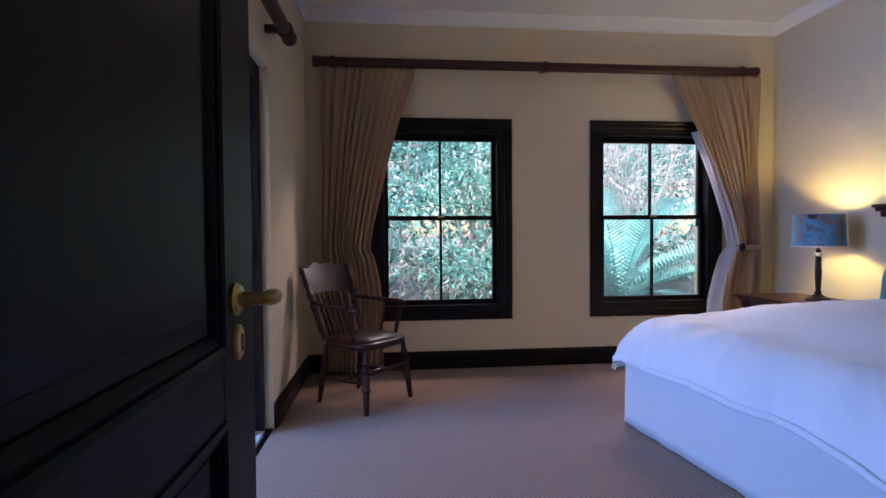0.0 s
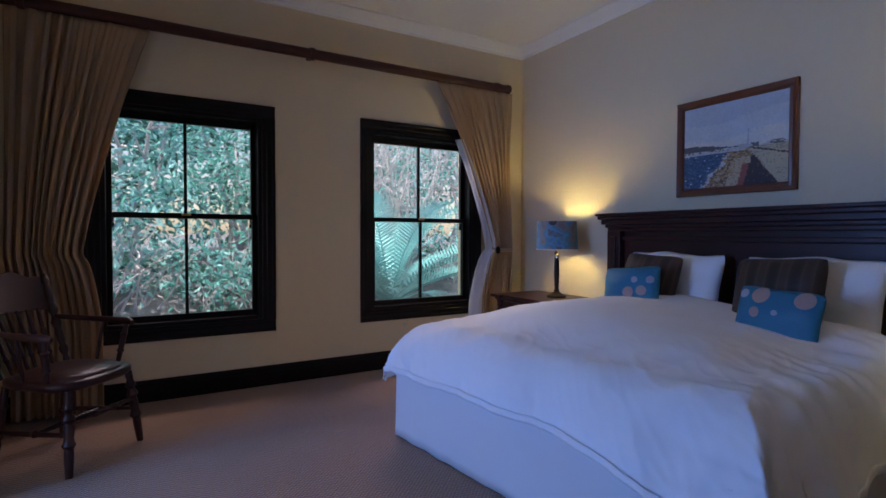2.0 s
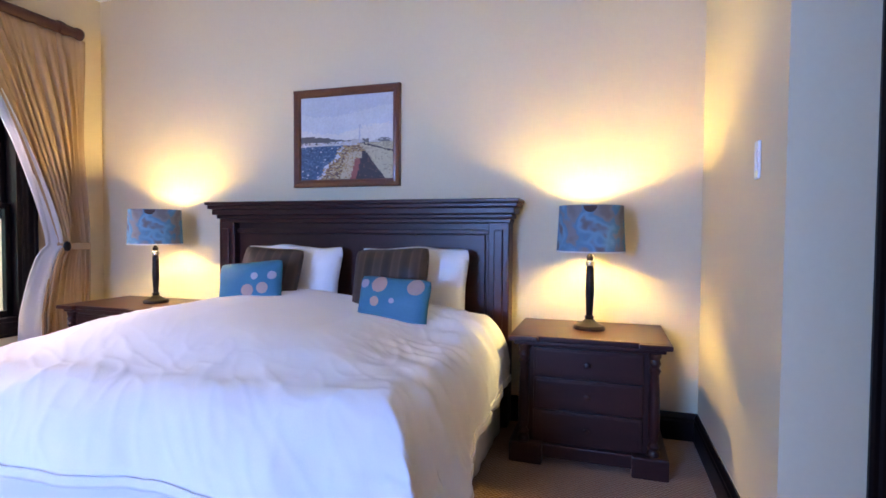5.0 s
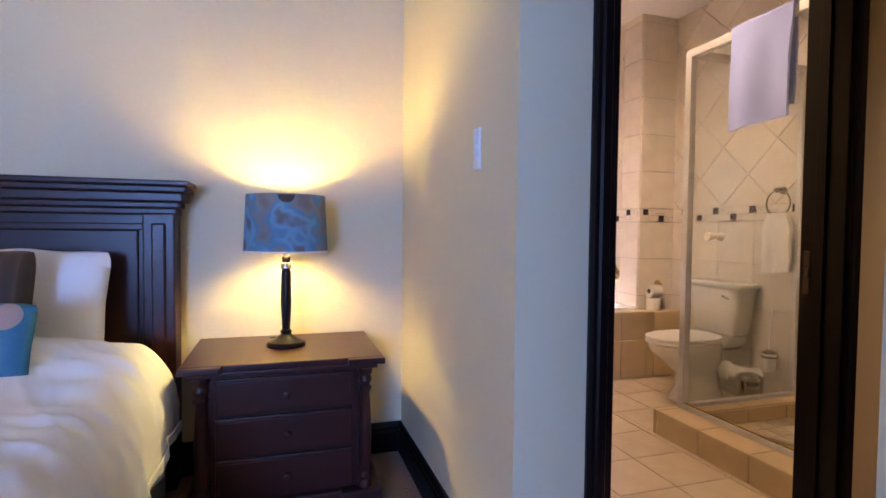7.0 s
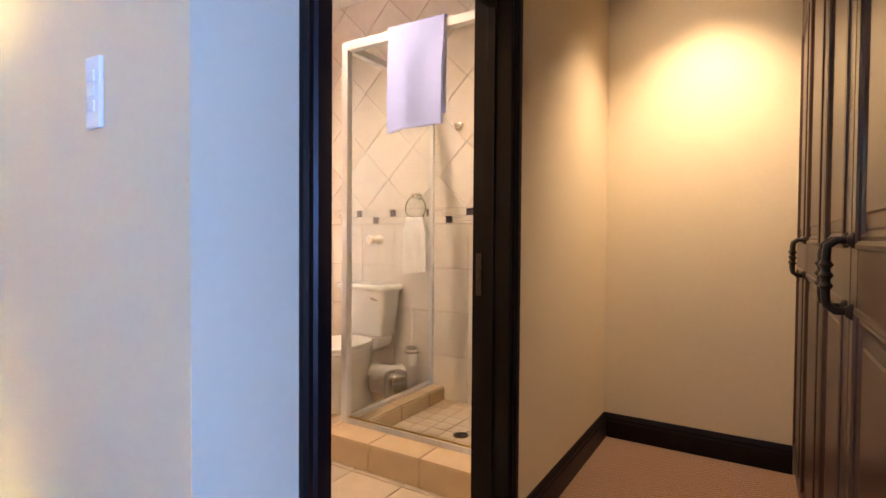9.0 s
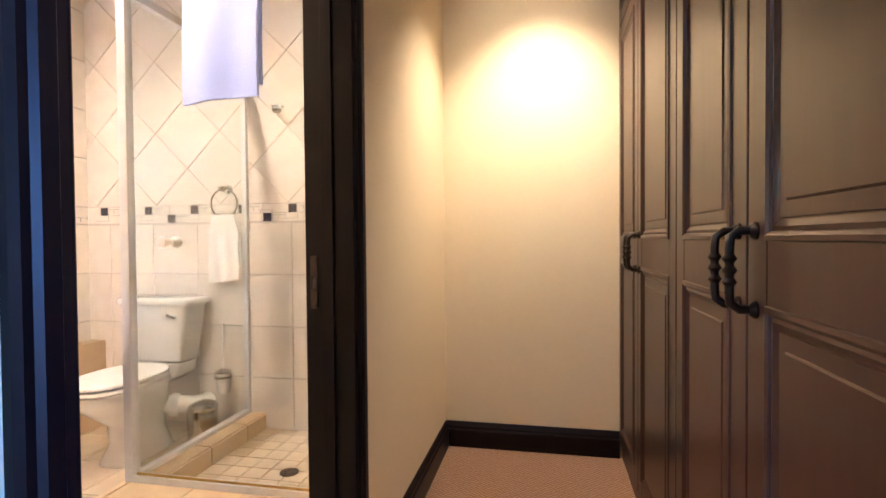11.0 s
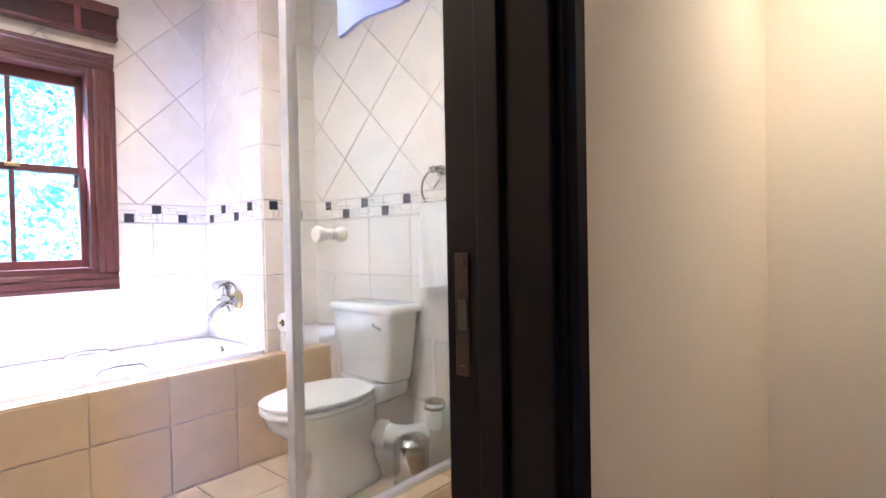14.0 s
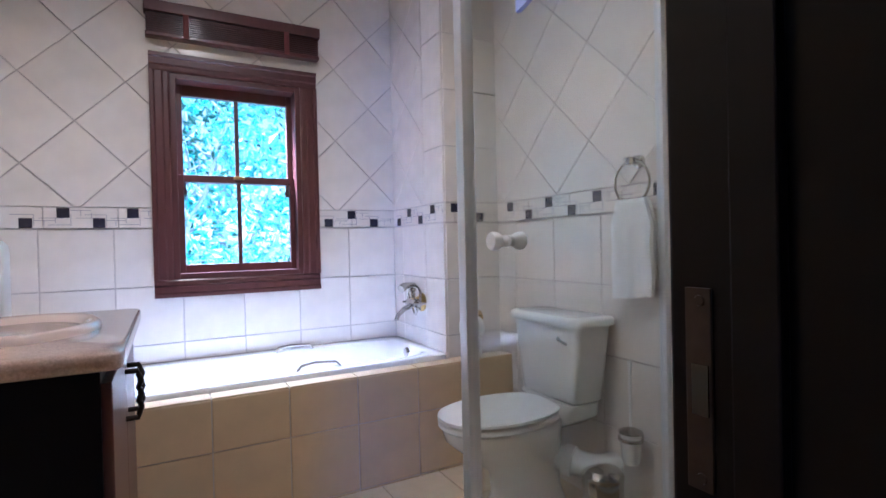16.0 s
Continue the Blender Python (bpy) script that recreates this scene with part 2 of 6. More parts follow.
def ramp_material(name, base, stops, rough, texture, scale, stretch=(1, 1, 1)):
    """A fabric whose colour comes from a ramp over a noise or wave texture."""
    m = material(name, base, rough, scale=180, vary=0.1, bump=0.2)
    n, link = m.node_tree.nodes, m.node_tree.links.new
    tc, mp = n.new("ShaderNodeTexCoord"), n.new("ShaderNodeMapping")
    mp.inputs["Scale"].default_value = stretch
    link(tc.outputs["Object"], mp.inputs[0])
    tx = n.new("ShaderNodeTexNoise" if texture == "noise" else "ShaderNodeTexWave")
    tx.inputs["Scale"].default_value = scale
    tx.inputs["Detail"].default_value = 2
    link(mp.outputs[0], tx.inputs["Vector"])
    rp = n.new("ShaderNodeValToRGB")
    rp.color_ramp.interpolation = "EASE"
    els = rp.color_ramp.elements
    while len(els) < len(stops):
        els.new(0.5)
    for el, (at, col) in zip(els, stops):
        el.position, el.color = at, (*col, 1)
    link(tx.outputs[0], rp.inputs[0]), link(rp.outputs[0], bsdf(m).inputs["Base Color"])
    return m


CARPET = carpet_material()
STRIPE = ramp_material("brown_striped_cushion", (0.06, 0.035, 0.025), [(0.0, (0.03, 0.014, 0.010)), (0.42, (0.045, 0.022, 0.015)), (0.58, (0.085, 0.05, 0.036)), (1.0, (0.06, 0.032, 0.024))], 0.5, "wave", 2.8, (0, 1, 0))
for nd in STRIPE.node_tree.nodes:
    if nd.type == "TEX_WAVE":
        nd.bands_direction = "Y"
SHADE = ramp_material("blue_grey_patterned_shade", (0.1, 0.25, 0.35), [(0.36, (0.17, 0.15, 0.15)), (0.45, (0.20, 0.20, 0.21)), (0.52, (0.05, 0.22, 0.34)), (0.60, (0.08, 0.30, 0.45)), (0.7, (0.13, 0.12, 0.13))], 0.7, "noise", 7.5)
SHADEIN = material("white_shade_lining", (0.8, 0.77, 0.7), 0.8, translucent=0.1)

# ---------------------------------------------------------------- mesh helpers


def finish(bm, smooth=None):
    bmesh.ops.remove_doubles(bm, verts=bm.verts, dist=1e-5)
    bmesh.ops.recalc_face_normals(bm, faces=bm.faces)
    if smooth is not None:
        for f in bm.faces:
            f.smooth = True
        for e in bm.edges:
            if len(e.link_faces) == 2 and e.calc_face_angle(0) > radians(smooth):
                e.smooth = False
    return bm


def mesh(name, bm, mat):
    me = bpy.data.meshes.new(name)
    bm.to_mesh(me)
    bm.free()
    for m in mat if isinstance(mat, (list, tuple)) else [mat]:
        me.materials.append(m)
    return me


def part(name, bm, mat, parent=None, label=""):
    ob = new(name, mesh(name, bm, mat))
    ob.parent = parent
    return tagged(ob, label)


def thing(name, at, rz, label, category, group="", kind=""):
    ob = new(name)
    ob.empty_display_size = 0.1
    ob.matrix_world = pose(*at, 0, 0, rz)
    return tagged(ob, label, category, group, kind)


def box(x0, y0, z0, x1, y1, z1, bevel=0.0, bm=None):
    own = bmesh.new()
    r = bmesh.ops.create_cube(own, size=1)
    for v in r["verts"]:
        v.co = ((x0 + x1) / 2 + v.co.x * (x1 - x0), (y0 + y1) / 2 + v.co.y * (y1 - y0), (z0 + z1) / 2 + v.co.z * (z1 - z0))
    if bevel:
        bmesh.ops.bevel(own, geom=own.edges[:], offset=bevel, segments=2, affect="EDGES", profile=0.6)
    finish(own)
    return merge(bm, own)


def merge(bm, own):
    if bm is None:
        return own
    me = bpy.data.meshes.new("tmp")
    own.to_mesh(me)
    own.free()
    bm.from_mesh(me)
    bpy.data.meshes.remove(me)
    return bm


def moved(bm, m):
    bmesh.ops.transform(bm, matrix=m, verts=bm.verts)
    return bm


def lathe(profile, n=24, bm=None, m=None, smooth=35):
    """A solid of revolution round z from (radius, z) pairs."""
    own = bmesh.new()
    rings = []
    for r, z in profile:
        rings.append([own.verts.new((r * math.cos(2 * math.pi * k / n), r * math.sin(2 * math.pi * k / n), z)) for k in range(n)])
    for a, b in zip(rings, rings[1:]):
        for k in range(n):
            own.faces.new((a[k], a[(k + 1) % n], b[(k + 1) % n], b[k]))
    shut = profile[0] == profile[-1]
    if profile[0][0] > 1e-4 and not shut:
        own.faces.new(rings[0][::-1])
    if profile[-1][0] > 1e-4 and not shut:
        own.faces.new(rings[-1])
    if m is not None:
        moved(own, m)
    finish(own, smooth)
    return merge(bm, own)


def along(a, b):
    """The pose that takes z from a to b."""
    a, b = Vector(a), Vector(b)
    return Matrix.Translation(a) @ (b - a).to_track_quat("Z", "Y").to_matrix().to_4x4()


def rod(a, b, r, n=12, r2=None, bm=None):
    d = (Vector(b) - Vector(a)).length
    return lathe([(r, 0), (r2 or r, d)], n, bm, along(a, b))


def tube(points, r, n=10, bm=None):
    """A round bar along points."""
    own = bmesh.new()
    pts = [Vector(p) for p in points]
    rings = []
    side = None
    for i, p in enumerate(pts):
        d = (pts[min(i + 1, len(pts) - 1)] - pts[max(i - 1, 0)]).normalized()
        if side is None:
            side = d.orthogonal().normalized()
        side = (side - d * side.dot(d)).normalized()
        up = d.cross(side)
        rr = r[i] if isinstance(r, (list, tuple)) else r
        rings.append([own.verts.new(p + rr * (side * math.cos(2 * math.pi * k / n) + up * math.sin(2 * math.pi * k / n))) for k in range(n)])
    for a, b in zip(rings, rings[1:]):
        for k in range(n):
            own.faces.new((a[k], a[(k + 1) % n], b[(k + 1) % n], b[k]))
    own.faces.new(rings[0][::-1]), own.faces.new(rings[-1])
    finish(own, 50)
    return merge(bm, own)


def extrude_profile(profile, start, end, out, up=(0, 0, 1), bm=None):
    """A moulding: (out, up) pairs swept from start to end."""
    own = bmesh.new()
    o, u = Vector(out), Vector(up)
    ends = [[own.verts.new(Vector(p) + o * a + u * b) for a, b in profile] for p in (start, end)]
    k = len(profile)
    for i in range(k):
        own.faces.new((ends[0][i], ends[0][(i + 1) % k], ends[1][(i + 1) % k], ends[1][i]))
    own.faces.new(ends[0][::-1]), own.faces.new(ends[1])
    finish(own)
    return merge(bm, own)


def loft(loops, closed_top=True, closed_bottom=True, smooth=60, bm=None):
    own = bmesh.new()
    rings = [[own.verts.new(p) for p in loop] for loop in loops]
    k = len(loops[0])
    for a, b in zip(rings, rings[1:]):
        for i in range(k):
            own.faces.new((a[i], a[(i + 1) % k], b[(i + 1) % k], b[i]))
    if closed_bottom:
        own.faces.new(rings[0][::-1])
    if closed_top:
        own.faces.new(rings[-1])
    finish(own, smooth)
    return merge(bm, own)


def superloop(cx, cy, z, rx, ry, power=2.0, n=40):
    out = []
    for k in range(n):
        a = 2 * math.pi * k / n
        c, s = math.cos(a), math.sin(a)
        out.append((cx + rx * math.copysign(abs(c) ** (2 / power), c), cy + ry * math.copysign(abs(s) ** (2 / power), s), z))
    return out


def sheet(fn, nu, nv, thick=0.0):
    """A surface from fn(u, v) with u, v in 0..1, with a thickness along its normals."""
    bm = bmesh.new()
    g = [[bm.verts.new(fn(i / nu, j / nv)) for j in range(nv + 1)] for i in range(nu + 1)]
    for i in range(nu):
        for j in range(nv):
            bm.faces.new((g[i][j], g[i + 1][j], g[i + 1][j + 1], g[i][j + 1]))
    if thick:
        bm.normal_update()
        norms = [[v.normal.copy() for v in row] for row in g]
        h = [[bm.verts.new(v.co - n * thick) for v, n in zip(row, nr)] for row, nr in zip(g, norms)]
        for i in range(nu):
            for j in range(nv):
                bm.faces.new((h[i][j + 1], h[i + 1][j + 1], h[i + 1][j], h[i][j]))
        for i in range(nu):
            for j in (0, nv):
                q = (g[i][j], h[i][j], h[i + 1][j], g[i + 1][j])
                bm.faces.new(q if j == 0 else q[::-1])
        for j in range(nv):
            for i in (0, nu):
                q = (g[i][j + 1], h[i][j + 1], h[i][j], g[i][j])
                bm.faces.new(q if i == 0 else q[::-1])
    for f in bm.faces:
        f.smooth = True
    return bm


def structure(name, bm, mat, label, category):
    return tagged(part(name, bm, mat), label, category, "", "structure")


# ---------------------------------------------------------------- setting
X0, X1, Y0, Y1 = 1.70, 6.03, 3.455, 7.92          # bedroom
XP, XW, YE = 4.63, 3.69, 0.825                    # passage wall, wardrobe face, passage end
BX0, BX1, BY0, BY1 = 4.78, 7.61, 0.90, 3.305      # bathroom
H = 3.12
WINDOWS = [2.875, 4.87]
WHALF, WZ0, WZ1 = 0.535, 0.535, 2.12

bm = box(X0, Y0, -0.12, X1, Y1, 0.0)
bm = box(X0, Y0 - 0.15, -0.12, XP, Y0, 0.0, bm=bm)
bm = box(3.05, YE, -0.12, XP, Y0 - 0.15, 0.0, bm=bm)
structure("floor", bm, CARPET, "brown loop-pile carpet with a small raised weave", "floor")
bm = box(0.9, 1.2, -0.12, X0, 3.3, -0.002)
structure("floor_hall", bm, CARPET, "brown carpet of the entrance hall", "floor")
# north wall with two window openings
bm = None
xs = [X0 - 0.25] + [v for c in WINDOWS for v in (c - WHALF, c + WHALF)] + [X1 + 0.15]
for a, b in zip(xs[0::2], xs[1::2]):
    bm = box(a, Y1, 0, b, Y1 + 0.25, H, bm=bm)
for c in WINDOWS:
    bm = box(c - WHALF, Y1, 0, c + WHALF, Y1 + 0.25, WZ0, bm=bm)
    bm = box(c - WHALF, Y1, WZ1, c + WHALF, Y1 + 0.25, H, bm=bm)
structure("wall_north", bm, WALL, "cream painted wall with two sash windows", "wall")
# west wall with the patio door opening
DY0, DY1, DZ = 4.42, 6.62, 2.22
bm = box(X0 - 0.25, Y0 - 0.15, 0, X0, DY0, H)
bm = box(X0 - 0.25, DY1, 0, X0, Y1, H, bm=bm)
bm = box(X0 - 0.25, DY0, DZ, X0, DY1, H, bm=bm)
structure("wall_west", bm, WALL, "cream painted wall with a patio door opening", "wall")
# headboard wall and the wall beside the bathroom
structure("wall_east", box(X1, BY1, 0, X1 + 0.15, Y1, H), WALL, "cream painted wall behind the bed", "wall")
structure("wall_bath_north", box(XP, BY1, 0, BX1 + 0.2, Y0, H), WALL, "cream painted wall with a light switch", "wall")
# south wall with the entrance door
EX0, EX1 = 2.13, 2.98
bm = box(X0, Y0 - 0.15, 0, EX0, Y0, H)
bm = box(EX1, Y0 - 0.15, 0, 3.73, Y0, H, bm=bm)
bm = box(EX0, Y0 - 0.15, 2.08, EX1, Y0, H, bm=bm)
structure("wall_south", bm, WALL, "cream painted wall beside the wardrobe with the entrance door", "wall")
bm = box(0.75, 1.05, 0, 0.9, 3.3, H)
bm = box(0.9, 1.05, 0, 3.05, 1.2, H, bm=bm)
structure("wall_hall", bm, WALL, "plain cream hall wall", "wall")
# passage
structure("wall_passage_end", box(3.05, YE - 0.15, 0, XP, YE, H), WALL, "cream wall lit by a downlight", "wall")
OY0, OY1, OZ = 2.195, 3.16, 2.10
bm = box(XP, YE - 0.15, 0, XP + 0.15, OY0, H)
bm = box(XP, OY1, 0, XP + 0.15, BY1, H, bm=bm)
bm = box(XP, OY0, OZ, XP + 0.15, OY1, H, bm=bm)
structure("wall_passage_east", bm, WALL, "cream wall with the bathroom doorway", "wall")
structure("wall_wardrobe_back", box(2.98, YE - 0.15, 0, 3.05, Y0 - 0.15, H), WALL, "plain cream wall behind the wardrobe", "wall")
# ceilings
structure("ceiling", box(0.75, YE - 0.3, H, X1 + 0.15, Y1 + 0.25, H + 0.15), CEIL, "white painted ceiling", "ceiling")
structure("ceiling_passage", box(3.05, YE, 2.74, XP, Y0, H), CEIL, "lowered white ceiling of the dressing passage", "ceiling")
structure("ceiling_bathroom", box(BX0, BY0 - 0.15, 2.97, BX1 + 0.2, BY1, 3.1), CEIL, "white bathroom ceiling", "ceiling")
COVE = [(0, 0), (0.012, 0), (0.018, 0.02), (0.05, 0.045), (0.085, 0.07), (0.1, 0.078), (0.1, 0.09), (0, 0.09)]
for nm, a, b, o in (("cornice_north", (X0, Y1, H - 0.09), (X1, Y1, H - 0.09), (0, -1, 0)), ("cornice_east", (X1, Y0, H - 0.09), (X1, Y1, H - 0.09), (-1, 0, 0)), ("cornice_west", (X0, Y0, H - 0.09), (X0, Y1, H - 0.09), (1, 0, 0))):
    structure(nm, extrude_profile(COVE, a, b, o), CEIL, "white moulded plaster cornice", "cornice")
# baseboards
SKIRTING = [(0, 0), (0.022, 0), (0.022, 0.095), (0.016, 0.105), (0.018, 0.115), (0.010, 0.13), (0.006, 0.14), (0, 0.14)]
TALL = [(a, b * 1.12) for a, b in SKIRTING]
for a, b, o in (((X0, Y1, 0), (X1, Y1, 0), (0, -1, 0)), ((X1, Y0, 0), (X1, Y1, 0), (-1, 0, 0)), ((X0, DY1, 0), (X0, Y1, 0), (1, 0, 0)), ((XP, Y0, 0), (X1, Y0, 0), (0, 1, 0)),
                ((XP, YE, 0), (XP, OY0 - 0.09, 0), (-1, 0, 0)), ((XW, YE, 0), (XP, YE, 0), (0, 1, 0)), ((XP, OY1 + 0.08, 0), (XP, Y0, 0), (-1, 0, 0)), ((X0, Y0, 0), (X0, DY0, 0), (1, 0, 0)), ((EX1 + 0.08, Y0, 0), (3.73, Y0, 0), (0, 1, 0))):
    structure("baseboard", extrude_profile(SKIRTING if a[0] in (XP, XW) and a[1] < 3 else TALL, a, b, o), ESPRESSO, "dark stained moulded wooden skirting board", "baseboard")


# ---------------------------------------------------------------- sash windows
def pane_object(bm, parent):
    ob = part("pane", bm, GLASS, parent, "clear window glass")
    ob.visible_shadow = False
    return ob


def sash_window(name, wood, wallpose, half, z0, z1, casing, thick, label, rail=0.055, glasshalf=None, gz0=None, gz1=None, zmid=None, depth=0.09):
    """A two-sash window; local x along the wall, y into the wall, origin at the wall's face under the window."""
    w = thing(name, (0, 0, 0), 0, label, "window", kind="structure")
    w.matrix_world = wallpose
    PROF = [(0, 0), (casing, 0), (casing, thick), (casing * 0.8, thick), (casing * 0.72, thick * 0.75), (casing * 0.4, thick * 0.72), (casing * 0.3, thick * 0.5), (casing * 0.1, thick * 0.45), (0, thick * 0.3)]
    h = half
    for a, b, inward in (((-h, 0, z0 - 0.0), (h, 0, z0), (0, 0, -1)), ((-h, 0, z1), (h, 0, z1), (0, 0, 1))):
        part("casing", extrude_profile(PROF, (a[0] - casing, 0, a[2]), (b[0] + casing, 0, b[2]), inward, (0, -1, 0)), wood, w)
    for s in (-1, 1):
        part("casing", extrude_profile(PROF, (s * h, 0, z0), (s * h, 0, z1), (s, 0, 0), (0, -1, 0)), wood, w)
    # lining of the opening
    t = 0.03
    part("jamb", box(-h, -0.004, z0, -h + t, 0.16, z1, 0.003), wood, w)
    part("jamb", box(h - t, -0.004, z0, h, 0.16, z1, 0.003), wood, w)
    part("head", box(-h + t, -0.004, z1 - t, h - t, 0.16, z1, 0.003), wood, w)
    part("window_sill", box(-h + t, -0.004, z0, h - t, 0.16, z0 + t, 0.003), wood, w)
    zm = zmid
    for nm, ya, a, b in (("lower_sash", depth - 0.03, z0 + t, zm + 0.02), ("upper_sash", depth + 0.012, zm - 0.02, z1 - t)):
        hh = h - t
        sw = hh - glasshalf
        low, high = (gz0 - a, 0.04) if nm == "lower_sash" else (0.04, b - gz1)
        f = box(-hh, ya, a, -hh + sw, ya + 0.04, b, 0.004)
        f = box(hh - sw, ya, a, hh, ya + 0.04, b, 0.004, f)
        f = box(-hh + sw, ya, a, hh - sw, ya + 0.04, a + low, 0.004, f)
        f = box(-hh + sw, ya, b - high, hh - sw, ya + 0.04, b, 0.004, f)
        sash = part(nm, f, wood, w)
        part("glazing_bar", box(-0.011, ya + 0.006, a + low, 0.011, ya + 0.034, b - high, 0.003), wood, sash)
        for s in (-1, 1):
            x0, x1 = sorted((s * 0.011, s * (hh - sw)))
            pane_object(box(x0, ya + 0.018, a + low, x1, ya + 0.022, b - high), sash)
        for s in (-1, 1):
            if nm == "upper_sash":
                part("sash_horn", lathe([(0.016, 0), (0.02, 0.02), (0.012, 0.05), (0.016, 0.07)], 10, m=Matrix.Translation((s * (hh - 0.03), ya + 0.01, a - 0.07))), wood, sash)
    part("sash_catch", box(-0.03, depth - 0.05, zm + 0.0, 0.03, depth - 0.03, zm + 0.018, 0.004), BRASS, w, "small brass sash catch")
    return w


for i, c in enumerate(WINDOWS):
    sash_window("window_%d" % (i + 1), ESPRESSO, pose(c, Y1, 0), WHALF, WZ0, WZ1, 0.10, 0.022, "dark stained sliding sash window with four panes", glasshalf=0.47, gz0=0.61, gz1=2.04, zmid=1.345)
WB = 2.195
sash_window("window_3", REDWOOD, pose(BX1, WB, 0, 0, 0, -90), 0.345, 1.00, 2.11, 0.095, 0.03, "red mahogany bathroom sash window with four panes", glasshalf=0.285, gz0=1.075, gz1=2.02, zmid=1.555)

# ---------------------------------------------------------------- bathroom shell
bm = box(BX1, BY0 - 0.15, 0, BX1 + 0.2, WB - 0.345, 3.1)
bm = box(BX1, WB + 0.345, 0, BX1 + 0.2, BY1, 3.1, bm=bm)
bm = box(BX1, WB - 0.345, 0, BX1 + 0.2, WB + 0.345, 1.0, bm=bm)
bm = box(BX1, WB - 0.345, 2.11, BX1 + 0.2, WB + 0.345, 3.1, bm=bm)
WALL_E = structure("wall_bath_east", bm, GROUT, "white tiled bathroom wall with a diamond pattern above a mosaic border", "wall")
WALL_S = structure("wall_bath_south", box(BX0, BY0 - 0.15, 0, BX1, BY0, 3.1), GROUT, "white tiled wall behind the toilet with a mosaic border", "wall")
PX0, PY1 = 6.93, 1.25
PILLAR = structure("wall_bath_pillar", box(PX0, BY0, 0, BX1, PY1, 3.1), GROUT, "tiled corner pillar at the end of the bath", "wall")
BFLOOR = structure("floor_bathroom", box(XP + 0.15, BY0 - 0.15, -0.12, BX1, BY1, -0.008), GROUT, "cream ceramic tiled bathroom floor", "floor")
structure("floor_threshold", box(XP, OY0, -0.01, XP + 0.15, OY1, 0.004), ESPRESSO, "dark wooden door threshold", "threshold")

# ---------------------------------------------------------------- doorways
def door_casing(parent, name, a, b, out, side, w, wood):
    prof = [(0, 0), (w, 0), (w, 0.012), (w * 0.9, 0.02), (w * 0.72, 0.018), (w * 0.62, 0.024), (w * 0.3, 0.022), (w * 0.2, 0.014), (0, 0.012)]
    part(name, extrude_profile(prof, a, b, side, out), wood, parent)


frame_b = thing("door_frame_1", (XP, OY0, 0), 0, "dark stained bathroom door frame with a steel strike plate", "door frame", kind="structure")
def lf(x, y, z): return (x - XP, y - OY0, z)
J = 0.022
part("jamb", moved(box(XP - 0.004, OY0, 0, XP + 0.154, OY0 + J, OZ, 0.003), Matrix.Translation((-XP, -OY0, 0))), ESPRESSO, frame_b)
part("jamb", moved(box(XP - 0.004, OY1 - J, 0, XP + 0.154, OY1, OZ, 0.003), Matrix.Translation((-XP, -OY0, 0))), ESPRESSO, frame_b)
part("head", moved(box(XP - 0.004, OY0 + J, OZ - J, XP + 0.154, OY1 - J, OZ, 0.003), Matrix.Translation((-XP, -OY0, 0))), ESPRESSO, frame_b)
door_casing(frame_b, "casing", lf(XP, OY0 + 0.008, 0), lf(XP, OY0 + 0.008, OZ), (-1, 0, 0), (0, -1, 0), 0.047, ESPRESSO)
door_casing(frame_b, "casing", lf(XP, OY1 - 0.008, 0), lf(XP, OY1 - 0.008, OZ), (-1, 0, 0), (0, 1, 0), 0.075, ESPRESSO)
door_casing(frame_b, "casing", lf(XP, OY0 - 0.06, OZ - 0.008), lf(XP, OY1 + 0.07, OZ - 0.008), (-1, 0, 0), (0, 0, 1), 0.075, ESPRESSO)
part("door_stop", box(0.06, J, 0, 0.095, J + 0.012, OZ - J, 0.002), ESPRESSO, frame_b)
plate = part("strike_plate", box(0.116, J, 0.96, 0.138, J + 0.003, 1.12, 0.001), STEEL, frame_b, "worn steel strike plate")
part("latch_hole", box(0.118, J + 0.0025, 1.02, 0.132, J + 0.0045, 1.06), BLACKP, plate)
for z in (0.97, 1.11):
    part("screw", lathe([(0.005, 0), (0.004, 0.0025)], 10, m=Matrix.Translation((0.125, J + 0.002, z)) @ pose(0, 0, 0, -90)), STEEL, plate)

frame_e = thing("door_frame_2", (EX0, Y0, 0), 0, "dark stained entrance door frame", "door frame", kind="structure")
part("jamb", box(0, -0.155, 0, 0.03, 0.004, 2.08, 0.003), ESPRESSO, frame_e)
part("jamb", box(EX1 - EX0 - 0.03, -0.155, 0, EX1 - EX0, 0.004, 2.08, 0.003), ESPRESSO, frame_e)
part("head", box(0.03, -0.155, 2.05, EX1 - EX0 - 0.03, 0.004, 2.08, 0.003), ESPRESSO, frame_e)
door_casing(frame_e, "casing", (EX1 - EX0 - 0.01, 0, 0), (EX1 - EX0 - 0.01, 0, 2.08), (0, 1, 0), (1, 0, 0), 0.075, ESPRESSO)
door_casing(frame_e, "casing", (0.01, 0, 0), (0.01, 0, 2.08), (0, 1, 0), (-1, 0, 0), 0.075, ESPRESSO)


